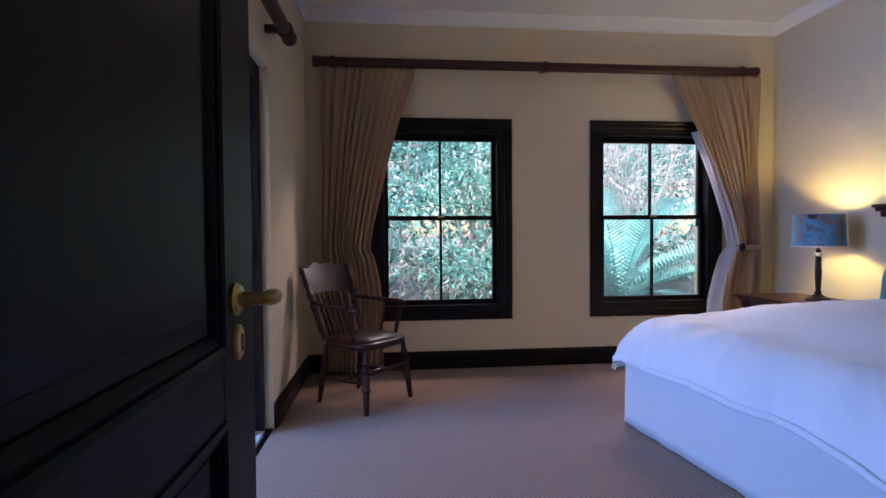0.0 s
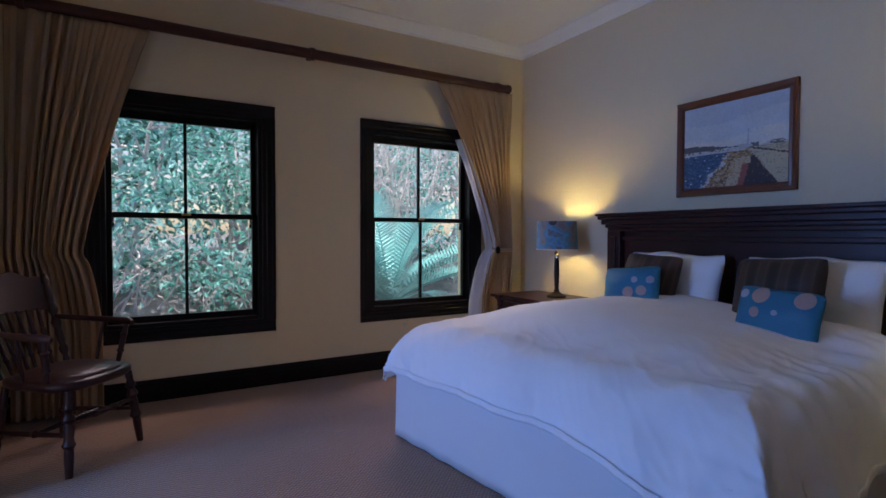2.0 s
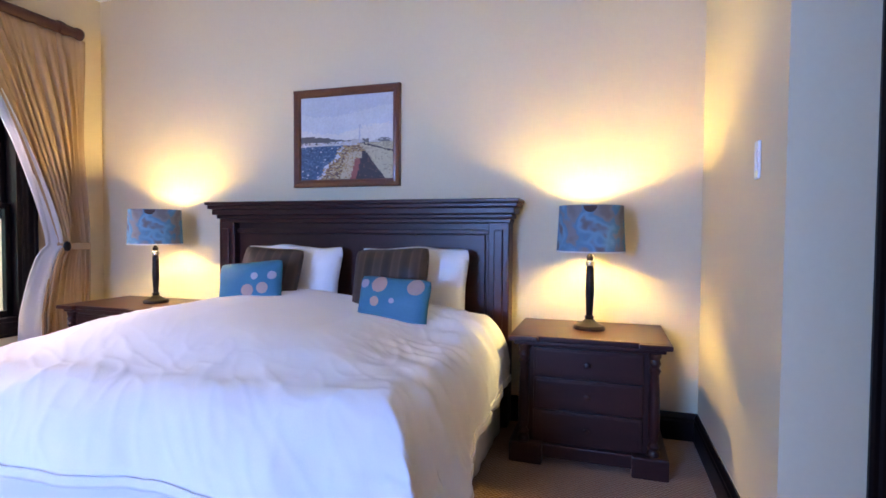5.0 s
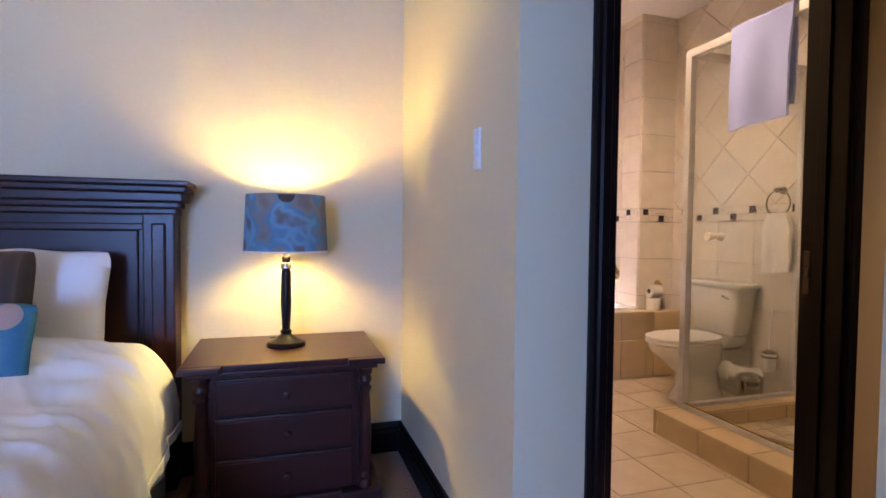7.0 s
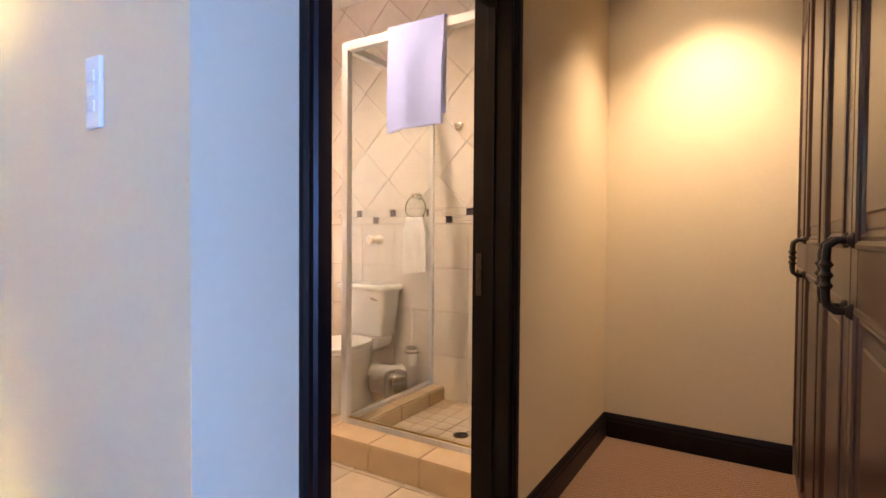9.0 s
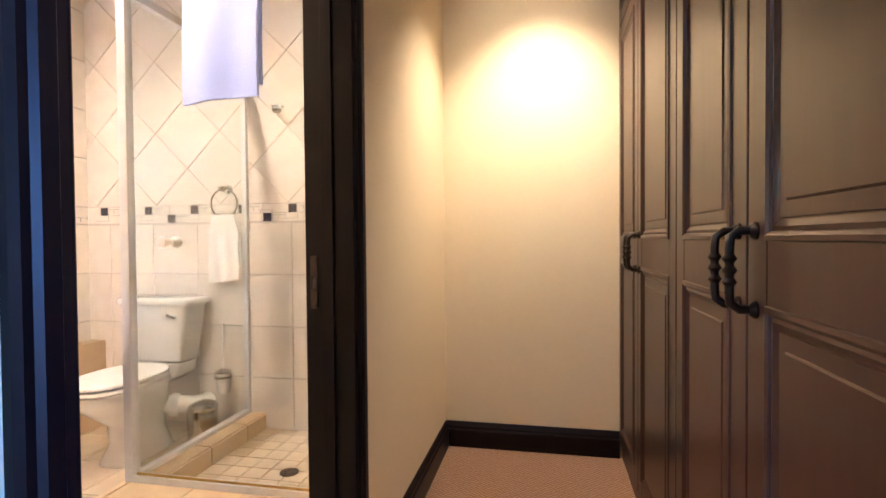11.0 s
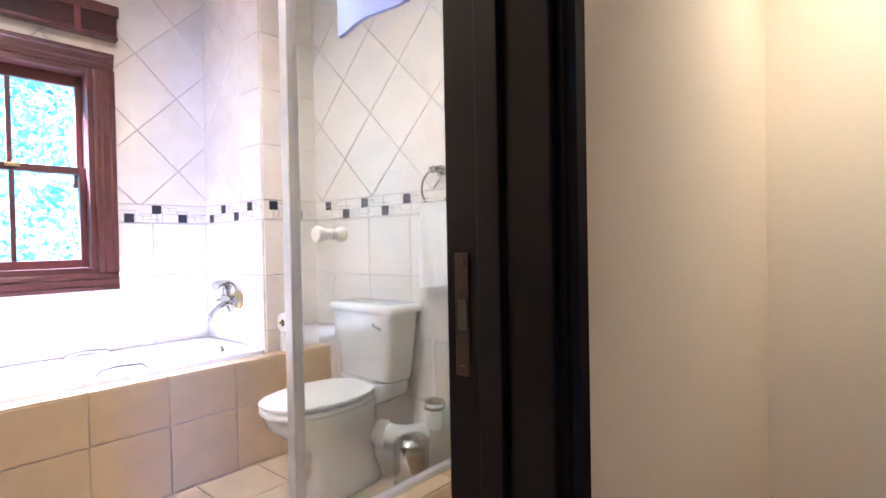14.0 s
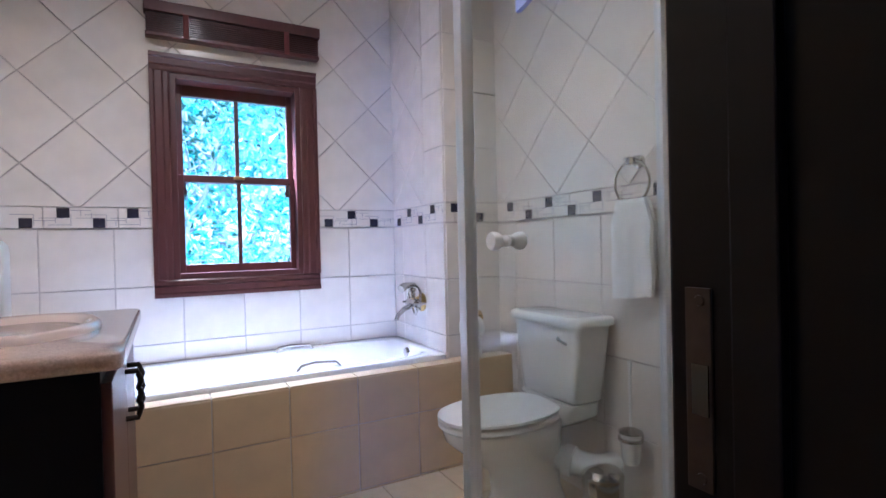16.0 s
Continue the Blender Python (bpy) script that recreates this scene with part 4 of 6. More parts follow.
# ---------------------------------------------------------------- bedside tables and lamps
def bedside_table(at):
    t = thing("bedside_table", at, 0, "dark mahogany bedside chest with three drawers and turned corner columns", "bedside table", "bedside tables")
    # local: x depth (front at 0), y across
    part("top", box(0.018, -0.39, 0.628, 0.575, 0.39, 0.655, 0.006), MAHOG, t)
    part("top_moulding", box(0.02, -0.365, 0.605, 0.565, 0.365, 0.629, 0.007), MAHOG, t)
    for y in (-0.315, 0.315):
        part("top_corner", box(-0.014, y - 0.075, 0.6285, 0.022, y + 0.075, 0.6545, 0.006), MAHOG, t)
    part("body", box(0.055, -0.335, 0.09, 0.56, 0.335, 0.606, 0.004), MAHOG, t)
    pl = part("plinth", box(0.028, -0.37, 0.03, 0.57, 0.37, 0.10, 0.008), MAHOG, t)
    for y in (-0.30, 0.30):
        part("bracket_foot", box(-0.004, y - 0.085, 0.0, 0.565, y + 0.085, 0.105, 0.01), MAHOG, pl)
    for y in (-0.315, 0.315):
        prof = [(0.030, 0.10), (0.032, 0.12), (0.024, 0.135), (0.030, 0.15), (0.018, 0.17), (0.026, 0.20), (0.028, 0.30), (0.025, 0.42), (0.020, 0.50), (0.029, 0.52), (0.020, 0.535), (0.029, 0.555), (0.024, 0.575), (0.031, 0.59), (0.031, 0.606)]
        part("column", lathe(prof, 16, m=Matrix.Translation((0.045, y, 0))), MAHOG, t)
    for z0, z1 in ((0.45, 0.595), (0.285, 0.44), (0.11, 0.275)):
        d = part("drawer", box(0.038, -0.265, z0, 0.07, 0.265, z1, 0.005), MAHOG, t)
        part("drawer_bead", box(0.0355, -0.25, z0 + 0.014, 0.045, 0.25, z1 - 0.014, 0.002), MAHOG, d)
        part("knob", lathe([(0.008, 0), (0.006, 0.012), (0.014, 0.02), (0.014, 0.027), (0.0, 0.032)], 14, m=along((0.0365, 0, (z0 + z1) / 2), (-1, 0, (z0 + z1) / 2))), MAHOG, d, "small dark wooden knob")
    return t


table = bedside_table((5.44, 4.05, 0))
copy_thing(table, pose(5.44, 7.24, 0))


def table_lamp(at, rz):
    l = thing("table_lamp", at, rz, "lit table lamp with a blue-grey drum shade and dark stem", "table lamp", "bedside lamps")
    part("base", lathe([(0.085, 0), (0.086, 0.012), (0.080, 0.022), (0.05, 0.034), (0.032, 0.046), (0.022, 0.055), (0.026, 0.066), (0.02, 0.075), (0.0, 0.076)], 28), ESPRESSO, l)
    part("stem", lathe([(0.017, 0.07), (0.024, 0.20), (0.021, 0.33), (0.019, 0.345)], 18), ESPRESSO, l)
    part("collar", lathe([(0.020, 0.343), (0.026, 0.35), (0.026, 0.37), (0.020, 0.378)], 18), CHROME, l, "pale metal collar")
    part("neck", lathe([(0.018, 0.376), (0.020, 0.40), (0.012, 0.41), (0.009, 0.43), (0.009, 0.515), (0.0, 0.516)], 14), ESPRESSO, l)
    z0, z1, r0, r1 = 0.425, 0.675, 0.182, 0.170
    sh = part("shade", lathe([(r0, z0), (r1, z1), (r1 - 0.002, z1), (r0 - 0.002, z0), (r0, z0)], 48), SHADE, l, "blue and grey patterned fabric drum shade")
    bm = lathe([(r0 - 0.0035, z0 + 0.002), (r1 - 0.0035, z1 - 0.002), (r1 - 0.005, z1 - 0.002), (r0 - 0.005, z0 + 0.002), (r0 - 0.0035, z0 + 0.002)], 48)
    part("lining", bm, SHADEIN, sh, "white shade lining")
    ringb = lathe([(r0 + 0.001, z0 - 0.002), (r0 + 0.001, z0 + 0.006), (r0 - 0.006, z0 + 0.006), (r0 - 0.006, z0 - 0.002), (r0 + 0.001, z0 - 0.002)], 48)
    part("rim", ringb, SHADEIN, sh)
    for a in (0, 2.1, 4.2):
        part("spider", rod((0.008, 0, 0.51), (r1 * 0.99 * math.cos(a), r1 * 0.99 * math.sin(a), 0.64), 0.002, 6), CHROME, sh)
    # dark moon-shaped patch on the front of the shade
    def patch(u, v):
        a = math.pi + (u - 0.5) * 0.42
        zz = z1 - 0.004 - 0.035 * v * math.sqrt(max(0, 1 - (2 * u - 1) ** 2))
        rr = r0 + (r1 - r0) * (zz - z0) / (z1 - z0) + 0.0012
        return (rr * math.cos(a), rr * math.sin(a), zz)
    part("patch", finish(sheet(patch, 16, 4), 80), material("dark_brown_motif", (0.06, 0.03, 0.025), 0.7), sh, "dark brown motif on the shade")
    bl = lathe([(0.013, 0.515), (0.014, 0.53), (0.030, 0.55), (0.036, 0.577), (0.028, 0.603), (0.0, 0.613)], 18)
    part("bulb", bl, BULB, l, "glowing bulb")
    part("flex", tube([(0.07, 0.02, 0.006), (0.10, 0.05, 0.005), (0.13, 0.04, 0.014), (0.16, 0.07, 0.006), (0.20, 0.06, 0.005)], 0.0035, 8), BLACKP, l)
    return l


for b, rz in zip(BULBS, (0, 35)):
    table_lamp((b[0], b[1], 0.6555), rz)

# ---------------------------------------------------------------- picture and switch
pic = thing("painting", (X1, 5.686, 1.49), 0, "framed seascape painting of a rocky pier in a red-brown wooden frame", "painting")
FRAMEWOOD = material("red_brown_frame_wood", (0.16, 0.045, 0.022), 0.3, scale=40, vary=0.25, bump=0.05, coat=0.4)
FP = [(0, 0), (0.055, 0), (0.055, 0.012), (0.045, 0.022), (0.03, 0.020), (0.015, 0.028), (0.004, 0.030), (0, 0.026)]
HW, HH = 0.405, 0.68
for a, b, o in (((0, -HW, 0), (0, HW, 0), (0, 0, 1)), ((0, -HW, HH), (0, HW, HH), (0, 0, -1)), ((0, -HW, 0), (0, -HW, HH), (0, 1, 0)), ((0, HW, 0), (0, HW, HH), (0, -1, 0))):
    part("frame", extrude_profile(FP, a, b, o, (-1, 0, 0)), FRAMEWOOD, pic)


def flat(points, x):
    bm = bmesh.new()
    bm.faces.new([bm.verts.new((x, p[0], p[1])) for p in points])
    return finish(bm)


def paint(name, col, vary=0.25, scale=18):
    return material(name, col, 0.5, scale=scale, vary=vary, bump=0.3, big=5, big_vary=0.15)


# the canvas, y grows towards the window side
L, R, B, T = HW - 0.05, -HW + 0.05, 0.05, HH - 0.05
canvas = part("canvas", box(-0.010, R - 0.003, B - 0.003, -0.006, L + 0.003, T + 0.003), paint("bare_canvas", (0.7, 0.68, 0.6), 0.08, 4), pic)
OILS = [("high_sky", (0.47, 0.53, 0.58)), ("mid_sky", (0.56, 0.60, 0.61)), ("low_sky", (0.68, 0.66, 0.60)), ("hill", (0.10, 0.10, 0.10)), ("far_town", (0.50, 0.47, 0.42)), ("sea", (0.035, 0.105, 0.19)), ("dark_sea", (0.025, 0.07, 0.13)), ("light_sea", (0.09, 0.19, 0.28)), ("surf", (0.55, 0.57, 0.60)),
        ("ochre_rock", (0.42, 0.25, 0.11)), ("brown_rock", (0.17, 0.09, 0.06)), ("pale_slab", (0.52, 0.42, 0.28)), ("red_plank", (0.34, 0.09, 0.07)), ("track", (0.045, 0.032, 0.035)), ("sand", (0.55, 0.46, 0.29)), ("shaded_sand", (0.38, 0.31, 0.20)), ("tree", (0.16, 0.15, 0.13)), ("mast", (0.46, 0.48, 0.52))]
OIL = {n: i for i, (n, c) in enumerate(OILS)}


def seascape(u, v, rnd):
    """The oil colour at u to the right and v upwards: sky, hills, sea, a rocky pier and a sandy track."""
    g = rnd.random()
    if v > 0.43:
        hill = 0.52 - 0.09 * u + 0.012 * math.sin(9 * u)
        if u < 0.56 and v < hill:
            return "hill" if v > 0.455 or g < 0.25 else "far_town" if g < 0.7 else "surf"
        if abs(u - 0.645) < 0.008 and v < 0.64:
            return "mast"
        if (abs(u - 0.71) < 0.035 and v < 0.48) or (abs(u - 0.90) < 0.07 and v < 0.475 - 2 * (u - 0.90) ** 2):
            return "tree" if g < 0.75 else "far_town"
        if u > 0.48 and v < 0.46 + 0.02 * math.sin(23 * u):
            return "far_town"
        k = v + 0.05 * math.sin(5 * u) + rnd.uniform(-0.015, 0.015)
        return "low_sky" if k < 0.60 else "mid_sky" if k < 0.80 else "high_sky"
    shore = 0.20 + 0.75 * v + 0.02 * math.sin(31 * v)
    if v > 0.40 and u < 0.62:
        return "surf" if g < 0.55 else "far_town"
    if u < shore - 0.03:
        return "surf" if g < 0.025 else "light_sea" if g < 0.15 else "dark_sea" if g < 0.35 else "sea"
    if u < shore + 0.015:
        return "surf" if g < 0.6 else "ochre_rock"
    edge = 0.68 + 0.24 * (1 - v / 0.38)
    if u > edge:
        rail = 0.42 - 0.33 * (u - 0.70)
        if v > rail - 0.012:
            return "track" if v < rail + 0.006 else "shaded_sand" if g < 0.6 else "sand"
        return "sand" if g < 0.9 else "shaded_sand"
    left = 0.68 - 0.07 * (1 - v / 0.33)
    if v < 0.33 and u > left:
        return "track" if g < 0.95 else "brown_rock"
    if v < 0.25 and u > left - 0.06:
        return "red_plank"
    if v < 0.32 and u > left - 0.16 - 0.05 * (0.32 - v):
        return "pale_slab" if g < 0.75 else "ochre_rock"
    return "ochre_rock" if g < 0.5 else "pale_slab" if g < 0.66 else "brown_rock"


rp = random.Random(4)
NU, NV = 64, 84
knots = [[(-0.0125 - rp.uniform(0, 0.0006), L + (R - L) * min(1, max(0, (i + (rp.uniform(-0.35, 0.35) if 0 < i < NU else 0)) / NU)), B + (T - B) * (j + (rp.uniform(-0.35, 0.35) if 0 < j < NV else 0)) / NV) for j in range(NV + 1)] for i in range(NU + 1)]
bm = bmesh.new()
kv = [[bm.verts.new(p) for p in row] for row in knots]
for j in range(NV):
    for i in range(NU):
        f = bm.faces.new((kv[i][j], kv[i][j + 1], kv[i + 1][j + 1], kv[i + 1][j]))
        f.material_index = OIL[seascape((i + 0.5) / NU, (j + 0.5) / NV, rp)]
part("painted_scene", bm, [paint("oil_" + n, c, 0.18, 60) for n, c in OILS], canvas, "oil seascape with a rocky pier and pale sky")

sw = thing("light_switch", (4.925, Y0, 1.38), 0, "narrow white plastic light switch on the cream wall", "light switch")
part("plate", box(-0.027, 0, 0, 0.027, 0.010, 0.135, 0.005), PLASTIC, sw)
for k in range(3):
    part("rocker", box(-0.012, 0.009, 0.03 + k * 0.028, 0.012, 0.0135, 0.052 + k * 0.028, 0.002), PLASTIC, sw)


# ---------------------------------------------------------------- armchair in the corner
def turned(a, b, r, n=12, beads=(0.2, 0.5, 0.8)):
    d = (Vector(b) - Vector(a)).length
    prof = []
    for k in range(25):
        t = k / 24
        rr = r * (0.72 + 0.28 * math.sin(math.pi * t))
        for c in beads:
            rr += 0.38 * r * math.exp(-((t - c) / 0.03) ** 2) - 0.22 * r * math.exp(-((abs(t - c) - 0.06) / 0.02) ** 2)
        prof.append((rr, t * d))
    return lathe(prof, n, m=along(a, b))


chair = thing("armchair", (2.235, 7.10, 0), -39, "dark wooden spindle-back armchair with a brown leather seat", "chair")
seat = []
for z, k in ((0.415, 0.94), (0.43, 1.0), (0.452, 1.0), (0.462, 0.96)):
    seat.append([(p[0], p[1] * (1.0 if p[0] > 0 else 0.92), z) for p in superloop(0.0, 0, z, 0.245 * k, 0.255 * k, 3.5, 40)])
part("seat_frame", loft(seat), CHAIRWOOD, chair)
part("seat", loft([superloop(0.005, 0, z, 0.205 * k, 0.215 * k, 3.2, 40) for z, k in ((0.458, 1.0), (0.472, 0.98), (0.482, 0.88), (0.489, 0.6), (0.492, 0.2))]), LEATHER, chair, "padded brown leather seat")
FR, BR = [(0.22, s * 0.225) for s in (-1, 1)], [(-0.235, s * 0.20) for s in (-1, 1)]
for (x, y) in FR:
    part("leg", turned((x * 0.86, y * 0.88, 0.42), (x * 1.03, y * 1.07, 0.0), 0.024, beads=(0.2, 0.32, 0.62)), CHAIRWOOD, chair)
for (x, y) in BR:
    part("leg", turned((x * 0.84, y * 0.9, 0.42), (x * 1.08, y * 1.02, 0.0), 0.022, beads=(0.25, 0.6)), CHAIRWOOD, chair)
for s in (-1, 1):
    part("stretcher", turned((0.205, s * 0.21, 0.20), (-0.215, s * 0.19, 0.18), 0.014, beads=(0.5,)), CHAIRWOOD, chair)
part("stretcher", turned((0.21, -0.21, 0.26), (0.21, 0.21, 0.26), 0.015, beads=(0.35, 0.65)), CHAIRWOOD, chair)
part("stretcher", turned((0.0, -0.20, 0.19), (0.0, 0.20, 0.19), 0.014, beads=(0.5,)), CHAIRWOOD, chair)


def back_at(y, z):
    # the back leans and curves
    return (-0.20 - 0.40 * (z - 0.46) - 0.03 * (1 - (y / 0.22) ** 2), y, z)


for s in (-1, 1):
    part("back_post", turned(back_at(s * 0.195, 0.455), back_at(s * 0.235, 0.965), 0.021, beads=(0.15, 0.45, 0.6, 0.93)), CHAIRWOOD, chair)
for k in range(6):
    y = -0.14 + k * 0.056
    part("spindle", turned(back_at(y * 0.85, 0.458), back_at(y, 0.775), 0.0115, 10, beads=(0.25, 0.6)), CHAIRWOOD, chair)


def crest(u, v):
    y = (u - 0.5) * 0.45
    top = 0.94 + 0.045 * math.cos(math.pi * (u - 0.5)) ** 0.8 - 0.02 * math.cos(6 * math.pi * (u - 0.5)) * 0.5
    z = 0.77 + (top - 0.77) * v
    x, yy, zz = back_at(y, z)
    return (x, yy, zz)


bm = sheet(crest, 26, 10, 0.02)
part("crest_rail", finish(bm, 50), CHAIRWOOD, chair)
for s in (-1, 1):
    part("arm", tube([back_at(s * 0.215, 0.72), (-0.12, s * 0.262, 0.705), (0.02, s * 0.275, 0.70), (0.13, s * 0.272, 0.695), (0.165, s * 0.265, 0.685)], [0.014, 0.016, 0.018, 0.022, 0.016], 12), CHAIRWOOD, chair)
    part("arm_post", turned((0.10, s * 0.225, 0.455), (0.125, s * 0.27, 0.69), 0.016, 10, beads=(0.3, 0.7)), CHAIRWOOD, chair)
    part("arm_spindle", turned((-0.04, s * 0.225, 0.455), (-0.03, s * 0.268, 0.695), 0.010, 10, beads=(0.5,)), CHAIRWOOD, chair)

# ---------------------------------------------------------------- wardrobe
ward = thing("wardrobe", (XW, YE, 0), 0, "built-in dark lacquered wardrobe with raised-panel doors and iron handles", "wardrobe")
part("body", box(-0.60, 0.01, 0.0, -0.026, 2.475, 2.72, 0.003), WARDWOOD, ward)
part("end_stile", box(-0.03, 2.415, 0.0, 0.004, 2.478, 2.72, 0.004), WARDWOOD, ward)
part("plinth", box(-0.04, 0.012, 0.0, -0.012, 2.42, 0.09, 0.003), WARDWOOD, ward)
part("top_cornice", box(-0.05, 0.01, 2.715, 0.03, 2.478, 2.739, 0.006), WARDWOOD, ward)
DOORS = [0.0, 0.565, 1.215, 1.765, 2.415]


def wardrobe_door(y0, y1, z0, z1, panels):
    g = 0.004
    place = Matrix.Translation((0, y0 + g, z0)) @ pose(0, 0, 0, 0, 0, 90)
    w = y1 - y0 - 2 * g
    d = part("door", moved(box(0.08, 0.009, 0.05, w - 0.08, 0.0165, z1 - z0 - 0.05), place), WARDWOOD, ward)
    panelled_door(d, place, w, z1 - z0, 0.026, [(a - z0, b - z0) for a, b in panels], 0.085, WARDWOOD, (-1,))
    return d


def iron_pull(parent, y, z, length=0.145):
    pts = [(0.002, y, z), (0.028, y, z), (0.043, y, z - 0.012), (0.045, y, z - 0.03), (0.045, y, z - length + 0.03), (0.043, y, z - length + 0.012), (0.028, y, z - length), (0.002, y, z - length)]
    bm = tube(pts, 0.0085, 10)
    for k in (0.35, 0.5, 0.65):
        bm = lathe([(0.0085, -0.008), (0.014, 0), (0.0085, 0.008)], 12, bm, Matrix.Translation((0.045, y, z - length * k)))
    for zz in (z, z - length):
        bm = lathe([(0.017, 0), (0.017, 0.004), (0.010, 0.012), (0.0, 0.013)], 14, bm, along((0.0, y, zz), (1, y, zz)))
    part("handle", bm, IRON, parent, "black iron pull handle")


for k in range(4):
    y0, y1 = DOORS[k], DOORS[k + 1]
    d = wardrobe_door(y0, y1, 0.09, 2.25, [(0.17, 1.045), (1.165, 2.17)])
    u = wardrobe_door(y0, y1, 2.258, 2.715, [(2.33, 2.64)])
    hy = y1 - 0.042 if k % 2 == 0 else y0 + 0.042
    iron_pull(d, hy, 1.18)
    iron_pull(u, hy, 2.50, 0.12)

dl = thing("downlight", (4.16, 1.85, 2.74), 0, "recessed round ceiling downlight", "ceiling light", "passage downlights")
part("ring", lathe([(0.055, -0.004), (0.058, 0.0), (0.052, -0.012), (0.040, -0.010), (0.040, -0.003)], 24), CHROME, dl)
# unseen fitting, added to go with the passage fill lamp
copy_thing(dl, pose(4.08, 1.27, 2.74))
copy_thing(dl, pose(5.95, 2.35, 2.97))

# ---------------------------------------------------------------- bathroom fittings
# bath with its tiled surround
TX = 6.82
surround = structure("bath_surround", box(TX, BY0 + 0.001, 0, PX0 - 0.003, PY1, 0.535), GROUT, "beige tiled bath surround with a ledge", "bath surround")
bm = box(TX, PY1, 0, TX + 0.09, 3.0, 0.535)
bm = box(TX, 3.0, 0, BX1, BY1, 0.535, bm=bm)
surround2 = structure("bath_front", bm, GROUT, "beige tiled bath front", "bath surround")
tub = thing("bathtub", (7.26, 2.12, 0), 0, "white built-in bathtub under the window", "bathtub")
hx, hy = 0.345, 0.868


def rr(z, dx, dy, p):
    return superloop(0, 0, z, hx - dx, hy - dy, p, 64)


shell = [rr(0.535, 0, 0, 24), rr(0.562, 0, 0, 24), rr(0.568, 0.006, 0.006, 22), rr(0.568, 0.05, 0.06, 8), rr(0.562, 0.062, 0.075, 6), rr(0.50, 0.075, 0.10, 5), rr(0.30, 0.10, 0.17, 4.5), rr(0.18, 0.13, 0.24, 4), rr(0.15, 0.18, 0.32, 3.5), rr(0.145, 0.30, 0.7, 3)]
part("shell", loft(shell, True, False, 50), CERAMIC, tub)
part("overflow", lathe([(0.0, 0.016), (0.026, 0.014), (0.032, 0.0)], 18, m=along((0.0, -hy + 0.088, 0.525), (0, 1, 0.6))), CHROME, tub, "chrome overflow cover")
for g in (1, -1):
    gx = g * (hx - 0.078)
    part("grip", tube([(gx, -0.08, 0.562), (gx, -0.10, 0.585), (gx - g * 0.01, -0.17, 0.592), (gx, -0.27, 0.585), (gx, -0.29, 0.562)], 0.008), CHROME, tub, "chrome grab handle")

tap = thing("bath_mixer", (7.21, PY1 + 0.009, 0.82), 0, "old-style chrome bath mixer with cross handles", "tap")
part("wall_plate", lathe([(0.055, 0), (0.055, 0.01), (0.04, 0.018), (0.03, 0.05), (0.03, 0.07), (0, 0.075)], 20, m=along((0, 0, 0), (0, 1, 0))), BRASS, tap)
part("body", tube([(-0.055, 0.055, 0), (0.055, 0.055, 0)], 0.027, 14), CHROME, tap)
for s in (-1, 1):
    hd = part("cross_handle", lathe([(0.014, 0), (0.020, 0.02), (0.014, 0.035), (0, 0.037)], 12, m=along((s * 0.055, 0.055, 0), (s * 0.2, 0.055, 0))), CHROME, tap)
    for a in (0, math.pi / 2):
        c, d = math.cos(a) * 0.035, math.sin(a) * 0.035
        part("spoke", rod((s * 0.082, 0.055 - c, -d), (s * 0.082, 0.055 + c, d), 0.007, 8), CHROME, hd)
part("spout", tube([(0, 0.06, -0.01), (-0.01, 0.12, -0.03), (-0.03, 0.17, -0.06), (-0.04, 0.185, -0.085)], [0.018, 0.015, 0.013, 0.013], 12), CHROME, tap)
part("hose", tube([(0.07 * math.cos(a), 0.05 + 0.012 * math.sin(2 * a), 0.015 + 0.085 * math.sin(a)) for a in np.linspace(-1.4, 4.4, 30)], 0.007, 8), CHROME, tap, "coiled chrome shower hose")
part("hand_shower", tube([(0.03, 0.03, 0.10), (0.015, 0.07, 0.105), (0.0, 0.11, 0.10), (-0.01, 0.14, 0.085)], [0.012, 0.016, 0.022, 0.026], 12), CHROME, tap, "small chrome hand shower")
part("diverter", lathe([(0.014, 0), (0.014, 0.05), (0.022, 0.055), (0.022, 0.07), (0, 0.075)], 14, m=Matrix.Translation((0, 0.06, 0.015))), CHROME, tap)

# toilet
wc = thing("toilet", (6.285, BY0 + 0.01, 0), 0, "white ceramic close-coupled toilet with a closed seat lid", "toilet")
part("cistern", loft([superloop(0, 0.115, z, rx, ry, 7, 40) for z, rx, ry in ((0.47, 0.170, 0.075), (0.48, 0.180, 0.088), (0.65, 0.203, 0.10), (0.80, 0.220, 0.108))]), CERAMIC, wc)
part("cistern_lid", loft([superloop(0, 0.117, z, rx, ry, 7, 40) for z, rx, ry in ((0.798, 0.225, 0.112), (0.802, 0.240, 0.120), (0.825, 0.242, 0.122), (0.838, 0.234, 0.114), (0.843, 0.215, 0.09))]), CERAMIC, wc)
lev = part("flush_lever", lathe([(0.012, 0), (0.012, 0.01), (0, 0.014)], 12, m=along((-0.11, 0.212, 0.745), (-0.11, 1, 0.745))), CHROME, wc, "chrome flush lever")
part("lever_arm", tube([(-0.11, 0.226, 0.745), (-0.15, 0.232, 0.738), (-0.17, 0.232, 0.732)], [0.006, 0.006, 0.008]), CHROME, lev)


def bowl(z, cy, rx, ry, p=2.2):
    return superloop(0, cy, z, rx, ry, p, 44)


